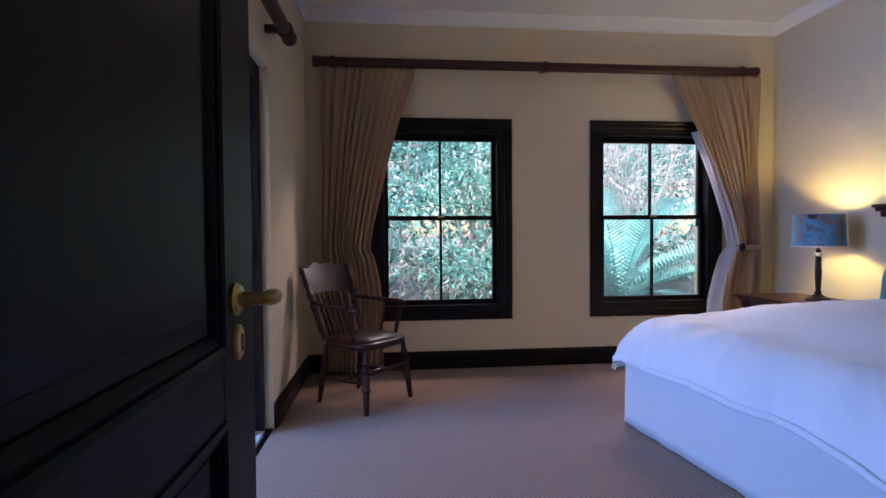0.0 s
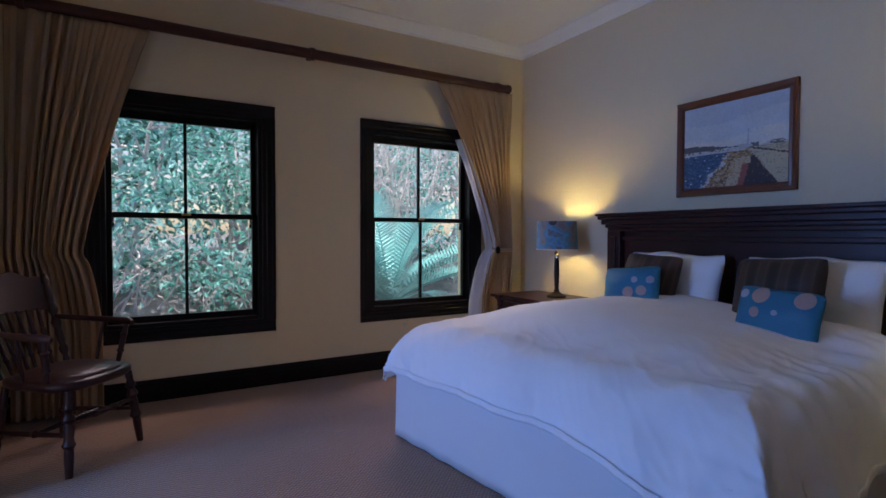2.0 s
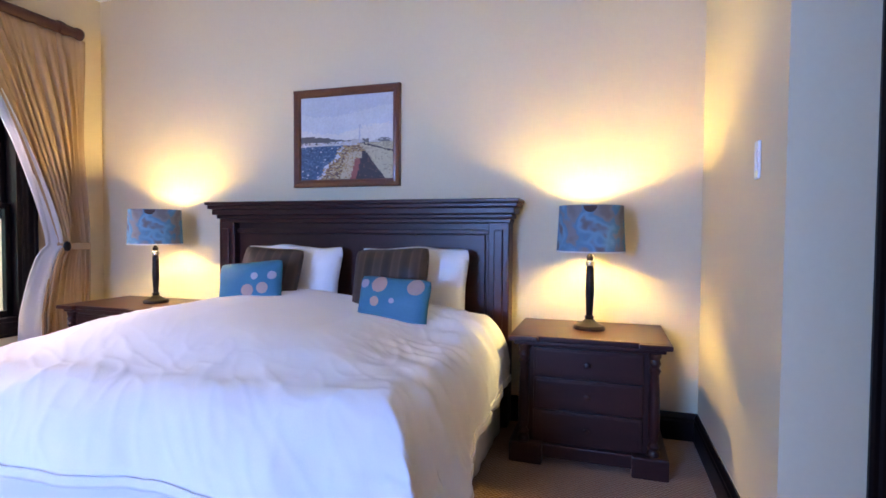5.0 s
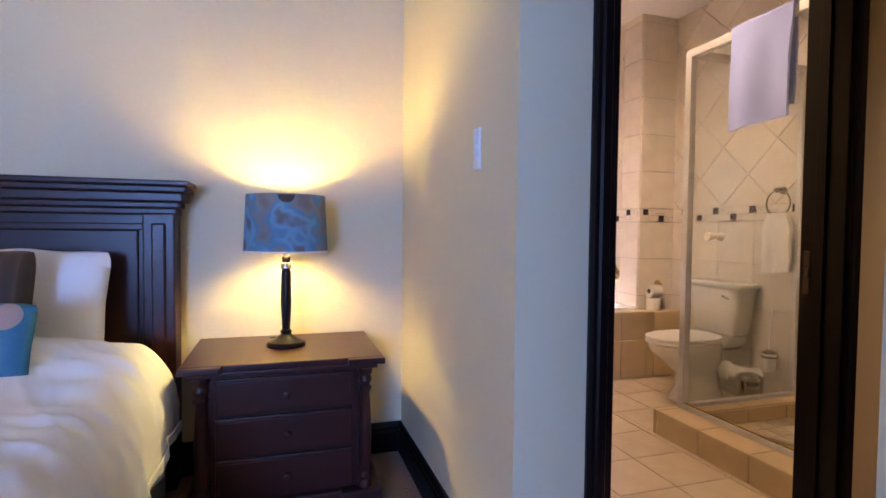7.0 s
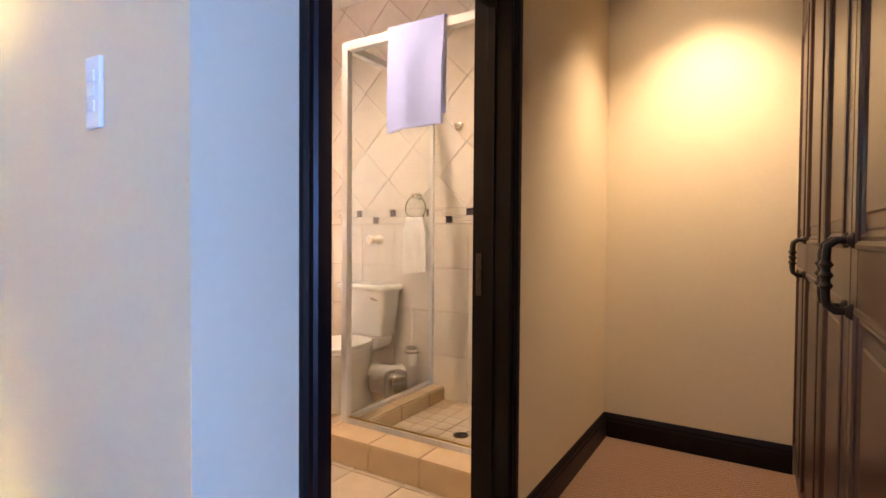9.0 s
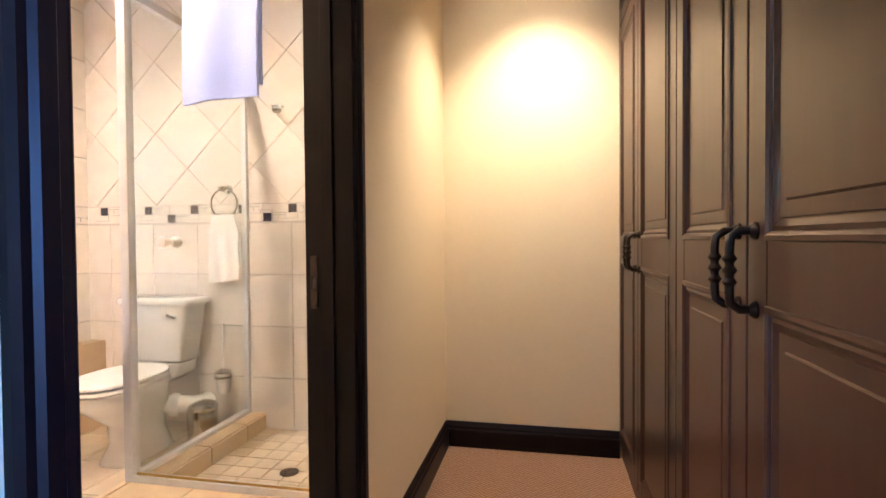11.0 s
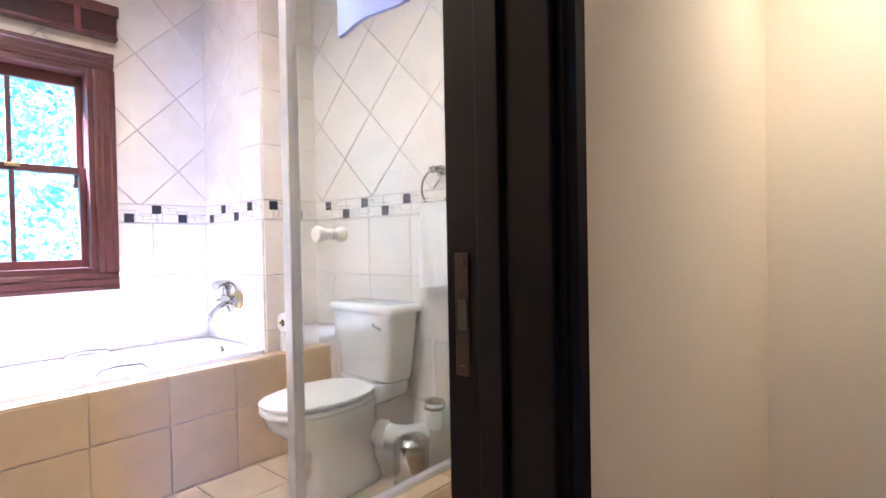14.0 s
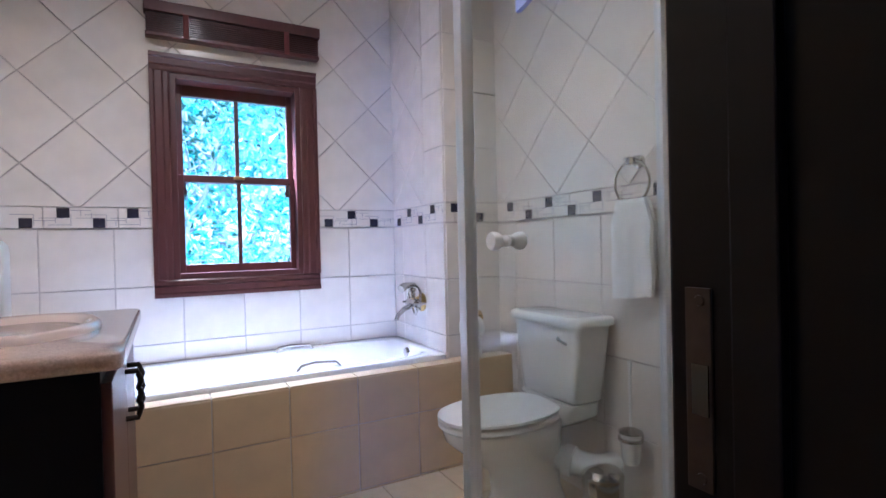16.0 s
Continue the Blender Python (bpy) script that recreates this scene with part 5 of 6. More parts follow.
part("pan", loft([bowl(0.0, 0.33, 0.115, 0.20, 3), bowl(0.02, 0.33, 0.11, 0.195, 3), bowl(0.10, 0.32, 0.085, 0.165, 2.6), bowl(0.20, 0.33, 0.095, 0.17, 2.3), bowl(0.29, 0.385, 0.15, 0.23), bowl(0.36, 0.43, 0.176, 0.266), bowl(0.408, 0.435, 0.185, 0.276), bowl(0.415, 0.435, 0.178, 0.268)]), CERAMIC, wc)
part("shelf", loft([superloop(0, 0.13, z, rx, 0.10, 5, 32) for z, rx in ((0.36, 0.10), (0.41, 0.17), (0.47, 0.18))]), CERAMIC, wc)
st = part("seat", loft([bowl(z, 0.45, rx, ry) for z, rx, ry in ((0.417, 0.18, 0.262), (0.42, 0.188, 0.274), (0.434, 0.188, 0.274), (0.438, 0.182, 0.267))]), PLASTIC, wc, "white plastic toilet seat")
part("seat_lid", loft([bowl(z, 0.45, rx, ry) for z, rx, ry in ((0.447, 0.181, 0.266), (0.45, 0.19, 0.276), (0.460, 0.189, 0.275), (0.469, 0.168, 0.252), (0.474, 0.10, 0.162))]), PLASTIC, st, "white seat lid")
part("waste_pipe", tube([(-0.02, 0.22, 0.24), (-0.12, 0.18, 0.225), (-0.19, 0.12, 0.21), (-0.20, 0.06, 0.20), (-0.20, 0.0, 0.20)], 0.052, 16), CERAMIC, wc)
part("pipe_collar", tube([(-0.10, 0.19, 0.228), (-0.135, 0.17, 0.222)], 0.064, 16), PLASTIC, wc)
part("supply_hose", tube([(0.16, 0.06, 0.48), (0.17, 0.05, 0.40), (0.15, 0.02, 0.30), (0.15, 0.0, 0.28)], 0.007, 8), CHROME, wc)

roll = thing("toilet_roll", (6.877, 1.13, 0.546), 0, "white toilet paper roll standing on the tiled ledge", "toilet roll")
part("paper", lathe([(0.02, 0), (0.053, 0), (0.055, 0.004), (0.055, 0.096), (0.053, 0.10), (0.02, 0.10), (0.02, 0)], 28), PAPER, roll)
roll2 = thing("toilet_roll", (6.872, 1.13, 0.702), 0, "white toilet paper roll on a brass holder", "toilet roll")
part("paper", lathe([(0.02, -0.05), (0.053, -0.05), (0.055, -0.046), (0.055, 0.046), (0.053, 0.05), (0.02, 0.05), (0.02, -0.05)], 28, m=pose(0, 0, 0, 90)), PAPER, roll2)
part("core", lathe([(0.0185, -0.049), (0.0195, -0.049), (0.0195, 0.049), (0.0185, 0.049), (0.0185, -0.049)], 20, m=pose(0, 0, 0, 90)), CARD, roll2)
hold = thing("toilet_roll_holder", (PX0 - 0.009, 1.06, 0.76), 0, "brass toilet roll holder on the pillar", "roll holder")
part("rose", lathe([(0.028, 0), (0.026, 0.008), (0.01, 0.014), (0, 0.016)], 16, m=along((0, 0, 0), (-1, 0, 0))), BRASS, hold)
part("arm", tube([(0, 0, 0), (-0.05, 0, 0.0), (-0.055, 0.005, -0.02), (-0.049, 0.0, -0.058), (-0.049, 0.14, -0.058)], 0.006), BRASS, hold)

ring = thing("towel_ring", (5.925, BY0 + 0.009, 1.47), 0, "chrome towel ring on the tiled wall", "towel ring")
part("rose", lathe([(0.028, 0), (0.026, 0.01), (0.012, 0.016), (0.012, 0.05), (0.018, 0.056), (0, 0.06)], 16, m=along((0, 0, 0), (0, 1, 0))), CHROME, ring)
part("cross_arm", tube([(-0.035, 0.045, 0.01), (0.035, 0.045, 0.01)], 0.007), CHROME, ring)
part("ring", tube([(0.085 * math.sin(a), 0.045, -0.085 + 0.085 * math.cos(a)) for a in np.linspace(0, 2 * math.pi, 33)], 0.0055, 8), CHROME, ring)


def folded(width, front, back, thick, seed, gather=0.0):
    """Cloth hung over a bar along x: front falls on the +y side."""
    def fn(u, v):
        s = v * (front + back)
        x = (u - 0.5) * width
        d = s - back
        r = 0.016
        if abs(d) < r * 1.57:
            y, z = r * math.sin(d / r), r * math.cos(d / r) - r
        else:
            y, z = math.copysign(r, d), -(abs(d) - r * 1.57) - r
        k = min(1, abs(d) / 0.2)
        x *= 1 - gather * (1 - min(1, abs(d) / 0.12))
        y += math.copysign(1, d) * k * (0.006 * math.sin(14 * u + seed) + 0.01 * noise.noise(Vector((u * 4, v * 5, seed))))
        return (x + 0.006 * noise.noise(Vector((v * 6, seed, u))), y + 0.0, z + 0.01 * k * math.sin(3 * u + seed))
    return finish(sheet(fn, 24, 60, thick), 70)


ht = thing("hand_towel", (5.925, BY0 + 0.054, 1.322), 0, "white hand towel hanging from the towel ring", "towel")
part("cloth", folded(0.20, 0.40, 0.34, 0.014, 2, 0.35), TERRYW, ht)

bin_ = thing("pedal_bin", (6.03, 1.035, 0), 0, "small chrome pedal bin beside the toilet", "waste bin")
part("body", lathe([(0.08, 0), (0.082, 0.01), (0.082, 0.19), (0.08, 0.195)], 28), CHROME, bin_)
part("base", lathe([(0.086, 0), (0.086, 0.018), (0.082, 0.02)], 28), BLACKP, bin_)
part("lid", lathe([(0.085, 0.193), (0.086, 0.205), (0.07, 0.225), (0.035, 0.238), (0, 0.241)], 28), CHROME, bin_)
part("pedal", box(-0.02, 0.08, 0.01, 0.02, 0.115, 0.018, 0.003), BLACKP, bin_)
br = thing("toilet_brush", (5.935, BY0 + 0.075, 0.29), 0, "toilet brush in a glass and chrome wall holder", "toilet brush")
part("cup", lathe([(0.030, -0.02), (0.036, 0.0), (0.042, 0.10), (0.040, 0.10), (0.034, 0.002), (0.0, 0.0)], 22), CERAMIC, br)
part("ring", lathe([(0.043, 0.07), (0.050, 0.072), (0.050, 0.082), (0.043, 0.084)], 22), CHROME, br)
part("bracket", tube([(0, -0.05, 0.077), (0, -0.066, 0.077)], 0.01), CHROME, br)
part("handle", lathe([(0.008, 0.05), (0.006, 0.10), (0.006, 0.36), (0.011, 0.37), (0.009, 0.39), (0, 0.392)], 12), PLASTIC, br)
part("splash_lid", lathe([(0.046, 0.102), (0.046, 0.108), (0.012, 0.125), (0.008, 0.126)], 22), CHROME, br)

# shower: kerb, tray, frame, glass
SX, SY = 5.81, 1.79
KF = 1.965
kerb = structure("shower_kerb", box(BX0, SY - 0.07, 0, SX + 0.03, KF, 0.135), GROUT, "beige tiled shower kerb", "kerb")
kerb2 = structure("shower_kerb_side", box(SX - 0.10, BY0, 0, SX + 0.03, SY - 0.07, 0.135), GROUT, "beige tiled shower side kerb", "kerb")
tray = structure("shower_tray", box(BX0, BY0, 0, SX - 0.10, SY - 0.07, 0.045), GROUT, "mosaic tiled shower floor", "shower floor")
dr = thing("floor_drain", (5.28, 1.42, 0.053), 0, "round chrome shower drain", "drain")
part("rim", lathe([(0.045, 0), (0.045, 0.003), (0.036, 0.005), (0.034, 0.002), (0, 0.002)], 24), STEEL, dr)
for k in range(6):
    a = k * math.pi / 3
    part("hole", lathe([(0.007, 0.0022), (0.006, 0.003), (0, 0.003)], 10, m=Matrix.Translation((0.02 * math.cos(a), 0.02 * math.sin(a), 0))), BLACKP, dr)

shower = thing("shower_enclosure", (SX, SY, 0.143), 0, "glass shower enclosure with a white aluminium frame", "shower enclosure")
ZT = 2.10
part("corner_post", box(-0.021, -0.021, 0, 0.021, 0.021, ZT, 0.004), ALU, shower)
part("top_rail", box(BX0 - SX, -0.022, ZT - 0.045, -0.021, 0.022, ZT, 0.004), ALU, shower)
part("bottom_rail", box(BX0 - SX, -0.022, 0, -0.021, 0.022, 0.03, 0.004), ALU, shower)
part("top_rail", box(-0.018, BY0 - SY + 0.008, ZT - 0.04, 0.018, -0.021, ZT, 0.004), ALU, shower)
part("bottom_rail", box(-0.018, BY0 - SY + 0.008, 0, 0.018, -0.021, 0.025, 0.004), ALU, shower)
part("wall_channel", box(-0.016, BY0 - SY + 0.008, 0.025, 0.016, BY0 - SY + 0.033, ZT - 0.04, 0.003), ALU, shower)
part("wall_channel", box(BX0 - SX, -0.018, 0.03, BX0 - SX + 0.03, 0.018, ZT - 0.045, 0.003), ALU, shower)
pane_object(box(-0.003, BY0 - SY + 0.033, 0.025, 0.003, -0.021, ZT - 0.04), shower)
gd = pane_object(box(BX0 - SX + 0.03, -0.003, 0.03, -0.021, 0.003, ZT - 0.045), shower)
part("seal", box(BX0 - SX + 0.03, 0.004, 0.03, -0.03, 0.012, 0.04, 0.002), BRASS, shower, "yellowed plastic door seal")
for s in (-1, 1):
    part("knob", lathe([(0.016, 0), (0.014, 0.016), (0.022, 0.026), (0.025, 0.040), (0.022, 0.048), (0, 0.050)], 20, m=along((-0.20, s * 0.003, 1.02), (-0.20, s * 1.0, 1.02))), PLASTIC, shower, "white door knob")

bt = thing("bath_towel", (5.33, SY, 0.143 + ZT + 0.018), 0, "lilac-white bath towel hung over the shower rail", "towel")


def towel_fn(u, v):
    front, back = 0.57, 0.5
    s = v * (front + back) - back
    x = (u - 0.5) * 0.34
    w = 0.030
    if abs(s) < w:
        y, z = s, 0.0
    else:
        y, z = math.copysign(w + 0.003, s), -(abs(s) - w)
    k = min(1, abs(z) / 0.25)
    y += math.copysign(1, s) * k * 0.008 * (1 + math.sin(9 * u + 2))
    x += 0.03 * (1 if s < 0 else 0) - 0.008 * k * math.sin(4 * z)
    return (x, y, z + 0.012 * k * math.sin(2.5 * u + 1))


part("cloth", finish(sheet(towel_fn, 22, 70, 0.012), 70), TERRY, bt)
valve = thing("shower_valve", (5.60, BY0 + 0.009, 1.93), 0, "chrome shower arm on the tiled wall", "shower fitting")
part("rose", lathe([(0.03, 0), (0.028, 0.01), (0.012, 0.014), (0, 0.015)], 16, m=along((0, 0, 0), (0, 1, 0))), CHROME, valve)
part("arm", tube([(0, 0.01, 0), (0, 0.06, 0.005), (-0.03, 0.09, -0.01), (-0.09, 0.10, -0.015)], 0.009), CHROME, valve)

# vanity
van = thing("vanity_unit", (5.86, 2.70, 0), 0, "dark wooden vanity unit with iron handles", "vanity")
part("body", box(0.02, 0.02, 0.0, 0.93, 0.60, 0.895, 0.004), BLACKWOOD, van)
for k in range(2):
    dv = part("door", box(0.03 + k * 0.45, -0.002, 0.08, 0.47 + k * 0.45, 0.022, 0.86, 0.004), REDWOOD, van)
    bm = tube([(0.43 + k * 0.10, -0.002, 0.80), (0.43 + k * 0.10, -0.035, 0.80)] + [(0.43 + k * 0.10 + 0.004 * math.sin(i * 1.6), -0.04 + 0.004 * math.cos(i * 1.6), 0.79 - i * 0.01) for i in range(13)] + [(0.43 + k * 0.10, -0.035, 0.66), (0.43 + k * 0.10, -0.002, 0.66)], 0.008)
    part("handle", bm, IRON, dv, "twisted black iron handle")
wt = tagged(part("worktop", moved(loft([[(p[0], p[1], z) for p in superloop(0, 0, z, 0.49 - i, 0.315 - i, 30, 64)] for z, i in ((0.896, 0.006), (0.90, 0.0), (0.93, 0.0), (0.938, 0.008))]), Matrix.Translation((6.325, 2.985, 0))), GRANITE), "polished pink-beige granite vanity worktop", "worktop")
ba = thing("wash_basin", (6.33, 2.96, 0.938), 0, "oval cream ceramic basin set into the granite top", "basin")
part("bowl", loft([superloop(0, 0, z, rx, ry, 2.2, 48) for z, rx, ry in ((0.0, 0.275, 0.205), (0.018, 0.27, 0.20), (0.024, 0.255, 0.185), (0.016, 0.235, 0.165), (-0.02, 0.20, 0.135), (-0.035, 0.08, 0.05))], True, False), BASIN, ba)
part("basin_tap", tube([(0.0, 0.17, 0.018), (0.0, 0.17, 0.10), (0.0, 0.13, 0.13), (0.0, 0.08, 0.12)], 0.012), CHROME, ba, "chrome basin tap")
dis = thing("soap_dispenser", (6.70, 3.10, 0.938), 0, "white plastic dispenser standing on the worktop", "dispenser")
part("body", loft([superloop(0, 0, z, 0.055 * k, 0.055 * k, 4, 32) for z, k in ((0, 0.96), (0.01, 1), (0.22, 1), (0.25, 0.93), (0.265, 0.7))]), PLASTIC, dis)

# wooden blind over the bath window
bld = thing("wooden_blind", (BX1 - 0.05, WB, 2.27), 0, "raised dark wooden slatted blind above the window", "blind")
part("head_rail", box(-0.035, -0.455, 0.125, 0.035, 0.455, 0.185, 0.006), REDWOOD, bld)
for k in range(9):
    part("slat", box(-0.028, -0.445, 0.022 + k * 0.0112, 0.028, 0.445, 0.027 + k * 0.0112, 0.001), REDWOOD, bld)
part("bottom_rail", box(-0.03, -0.45, 0.0, 0.03, 0.45, 0.02, 0.005), REDWOOD, bld)
for y in (-0.26, 0.26):
    part("tape", box(-0.037, y - 0.014, 0.002, -0.035, y + 0.014, 0.13), material("red_brown_blind_tape", (0.16, 0.05, 0.05), 0.9), bld)
part("bracket", box(0.035, -0.1, 0.14, 0.05, 0.1, 0.17, 0.002), STEEL, bld)



# ---------------------------------------------------------------- garden and patio
def ground_z(x, y):
    n = max(0.0, min(1.0, (y - 8.6) / 2.6))
    e = max(0.0, min(1.0, (x - 8.4) / 3.0)) * (1 if y < 8 else 0.5)
    k = max(n, e * 0.7)
    return -0.14 + 1.05 * k * k * (3 - 2 * k) + 0.05 * noise.noise(Vector((x * 0.9, y * 0.9, 0))) * k


bm = bmesh.new()
edges_x = [-600, -60, -14] + list(np.arange(-8, 16.1, 0.6)) + [22, 60, 600]
edges_y = [-600, -60, -12] + list(np.arange(-6, 18.1, 0.6)) + [24, 60, 600]
gv = [[bm.verts.new((x, y, ground_z(x, y) - (0.4 if X0 - 0.2 < x < BX1 + 0.15 and YE - 0.2 < y < Y1 + 0.2 else 0.0))) for y in edges_y] for x in edges_x]
for i in range(len(edges_x) - 1):
    for j in range(len(edges_y) - 1):
        bm.faces.new((gv[i][j], gv[i + 1][j], gv[i + 1][j + 1], gv[i][j + 1]))
for f in bm.faces:
    f.smooth = True
structure("ground", finish(bm), SOIL, "brown garden soil covered with dry leaf litter", "ground")
patio = structure("patio", box(-2.4, 3.4, -0.16, X0 - 0.25, 8.6, -0.045), GROUT, "pale tiled veranda floor", "patio")
# unseen wall, added only to keep western sky and sun off the patio door
structure("sky_block_wall", box(-3.2, 1.0, -0.3, -3.0, 9.0, 2.7), PLASTER, "unseen grey wall added to block low sky light from the west", "wall")
# veranda ceiling; its outer, unseen part is lengthened to keep sun off the tiles
structure("veranda_roof", box(-1.6, 3.4, 2.62, X0 - 0.25, 8.8, 2.8), CEIL, "white veranda ceiling", "roof")
structure("roof", box(0.5, YE - 0.5, H + 0.16, BX1 + 0.3, Y1 + 0.35, H + 0.3), FACADE, "flat roof slab over the rooms", "roof")
col = thing("veranda_column", (0.58, 8.05, -0.045), 0, "thick grey plastered veranda column", "column")
part("shaft", lathe([(0.30, 0.12), (0.30, 1.0), (0.285, 2.45)], 40), PLASTER, col)
part("plinth", lathe([(0.36, 0), (0.36, 0.10), (0.33, 0.13), (0.30, 0.13)], 40), PLASTER, col)
part("capital", lathe([(0.285, 2.44), (0.34, 2.50), (0.36, 2.55), (0.36, 2.665)], 40), PLASTER, col)

bbq = thing("kettle_barbecue", (1.02, 6.98, -0.045), 0, "black kettle barbecue with pale metal legs on the veranda", "barbecue")
part("bowl", lathe([(0.05, 0.42), (0.16, 0.45), (0.25, 0.53), (0.28, 0.63), (0.285, 0.64), (0.275, 0.64), (0.0, 0.60)], 40), BLACKP, bbq)
lid = part("lid", lathe([(0.290, 0.638), (0.290, 0.652), (0.275, 0.72), (0.22, 0.79), (0.12, 0.825), (0.0, 0.832)], 40), BLACKP, bbq)
part("lid_handle", tube([(-0.08, 0, 0.825), (-0.075, 0, 0.87), (0.075, 0, 0.87), (0.08, 0, 0.825)], 0.011), BLACKP, lid)
for a in (0.6, 2.7, 4.8):
    part("leg", rod((0.17 * math.cos(a), 0.17 * math.sin(a), 0.47), (0.27 * math.cos(a), 0.27 * math.sin(a), 0.0), 0.012, 10), ALU, bbq)
part("ash_tray", lathe([(0.0, 0.20), (0.20, 0.20), (0.21, 0.215), (0.20, 0.21), (0, 0.208)], 30), ALU, bbq)
part("side_handle", tube([(0.28, -0.08, 0.60), (0.34, -0.07, 0.60), (0.34, 0.07, 0.60), (0.28, 0.08, 0.60)], 0.012), BLACKP, bbq)


def leaves(name, count, place, size, rnd, shape=0.42):
    """Many small pointed leaves as one mesh; place() gives a point and a direction."""
    verts, faces, mats = [], [], []
    for k in range(count):
        p, out, tone = place()
        n = Vector((rnd.gauss(0, 1), rnd.gauss(0, 1), rnd.gauss(0.5, 0.8))).normalized()
        ax = (Vector(out) + Vector((rnd.gauss(0, 0.6), rnd.gauss(0, 0.6), rnd.gauss(-0.2, 0.5)))).normalized()
        sd = ax.cross(n)
        if sd.length < 1e-3:
            continue
        sd.normalize()
        s = size * rnd.uniform(0.55, 1.4)
        up = ax.cross(sd) * s * 0.16
        p = Vector(p)
        i = len(verts)
        verts += [p, p + ax * s * 0.45 + sd * s * shape * 0.5 + up, p + ax * s, p + ax * s * 0.45 - sd * s * shape * 0.5 + up]
        faces += [(i, i + 1, i + 2), (i, i + 2, i + 3)]
        m = tone if rnd.random() < 0.72 else rnd.choice((0, 1, 1, 2))
        mats += [m, m]
    me = bpy.data.meshes.new(name)
    me.from_pydata([tuple(v) for v in verts], [], faces)
    for m in LEAF:
        me.materials.append(m)
    me.polygons.foreach_set("material_index", mats)
    me.update()
    return me


def branchy(rnd, height, spread, n, r, tip=0.25):
    bm = None
    tips = []
    for k in range(n):
        a = rnd.uniform(0, 2 * math.pi)
        pts, p = [], Vector((rnd.gauss(0, 0.06), rnd.gauss(0, 0.06), -0.1))
        d = Vector((math.cos(a) * spread * 0.5, math.sin(a) * spread * 0.5, 1.0))
        for j in range(7):
            pts.append(p.copy())
            d += Vector((rnd.gauss(0, 0.22), rnd.gauss(0, 0.22), rnd.gauss(0, 0.1)))
            p += d.normalized() * height / 6.5
        tips.append(pts)
        bm = tube(pts, [r * (1 - (1 - tip) * j / 6) * rnd.uniform(0.9, 1.1) for j in range(7)], 6, bm)
        for q in pts[2:]:
            e = Vector((rnd.gauss(0, 1), rnd.gauss(0, 1), rnd.uniform(0.1, 0.9))).normalized()
            tw = [q, q + e * 0.16 * height / 2, q + (e + Vector((rnd.gauss(0, 0.4), rnd.gauss(0, 0.4), 0.2))).normalized() * 0.34 * height / 2]
            bm = tube(tw, [r * 0.45, r * 0.3, r * 0.12], 5, bm)
    return bm, tips


def shrub(at, height, width, count, size, seed, label, bare=False):
    rnd = random.Random(seed)
    s = thing("shrub", at, 0, label, "shrub", "garden shrubs")
    bm, tips = branchy(rnd, height * 0.85, width / height, 5 if not bare else 34, 0.03 * height / 2 if not bare else 0.014)
    part("trunk", bm, BARK, s)
    lobes = [(Vector((rnd.gauss(0, width * 0.28), rnd.gauss(0, width * 0.28), height * rnd.uniform(0.25, 0.95))), rnd.uniform(0.18, 0.42) * width, rnd.choice((0, 0, 1, 1, 2))) for _ in range(15)]

    def place():
        c, r, tone = rnd.choice(lobes)
        d = Vector((rnd.gauss(0, 1), rnd.gauss(0, 1), rnd.gauss(0, 1))).normalized()
        q = c + d * r * rnd.uniform(0.55, 1.05)
        q.z = max(q.z, 0.02)
        return q, d, tone

    ob = new("crown", leaves("crown", count, place, size, rnd))
    ob.parent = s
    return s


def cycad(at, seed, n=20, length=1.15):
    rnd = random.Random(seed)
    c = thing("cycad", at, 0, "blue-green cycad with long arching fronds", "cycad")
    part("trunk", lathe([(0.13, -0.1), (0.15, 0.1), (0.13, 0.28), (0.07, 0.34), (0, 0.35)], 14), BARK, c)
    # one frond along +x that arches up and over
    pts = [Vector((length * t * (1 - 0.12 * t), 0, length * (0.62 * t - 0.62 * t * t))) for t in np.linspace(0, 1, 22)]
    bm = tube(pts, [0.008 * (1 - 0.8 * k / 21) for k in range(22)], 5)
    for k in range(2, 22):
        for j in range(2):
            b = pts[k - 1].lerp(pts[k], 0.5 * j)
            ln = 0.22 * math.sin(math.pi * min(0.97, 0.12 + 0.86 * k / 22)) + 0.015
            for sgn in (-1, 1):
                tip = b + Vector((0.45 * ln, sgn * ln * 0.9, 0.25 * ln))
                w = Vector((0.011, 0, 0.0))
                vs = [bm.verts.new(v) for v in (b - w, b + w, (b + tip) / 2 + w * 1.1, tip, (b + tip) / 2 - w * 1.1)]
                bm.faces.new(vs)
    me = mesh("frond", bm, CYCAD)
    for k in range(n):
        ob = new("frond", me)
        ob.parent = c
        tilt = rnd.uniform(-48, 6)
        ob.matrix_local = Matrix.Translation((0, 0, 0.32)) @ pose(0, 0, 0, 0, 0, k * 360 / n * 2.4 + rnd.uniform(-9, 9)) @ pose(0, 0, 0, rnd.uniform(-12, 12), tilt, 0) @ Matrix.Scale(rnd.uniform(0.8, 1.15), 4)
    return c


def on(x, y):
    return (x, y, ground_z(x, y))


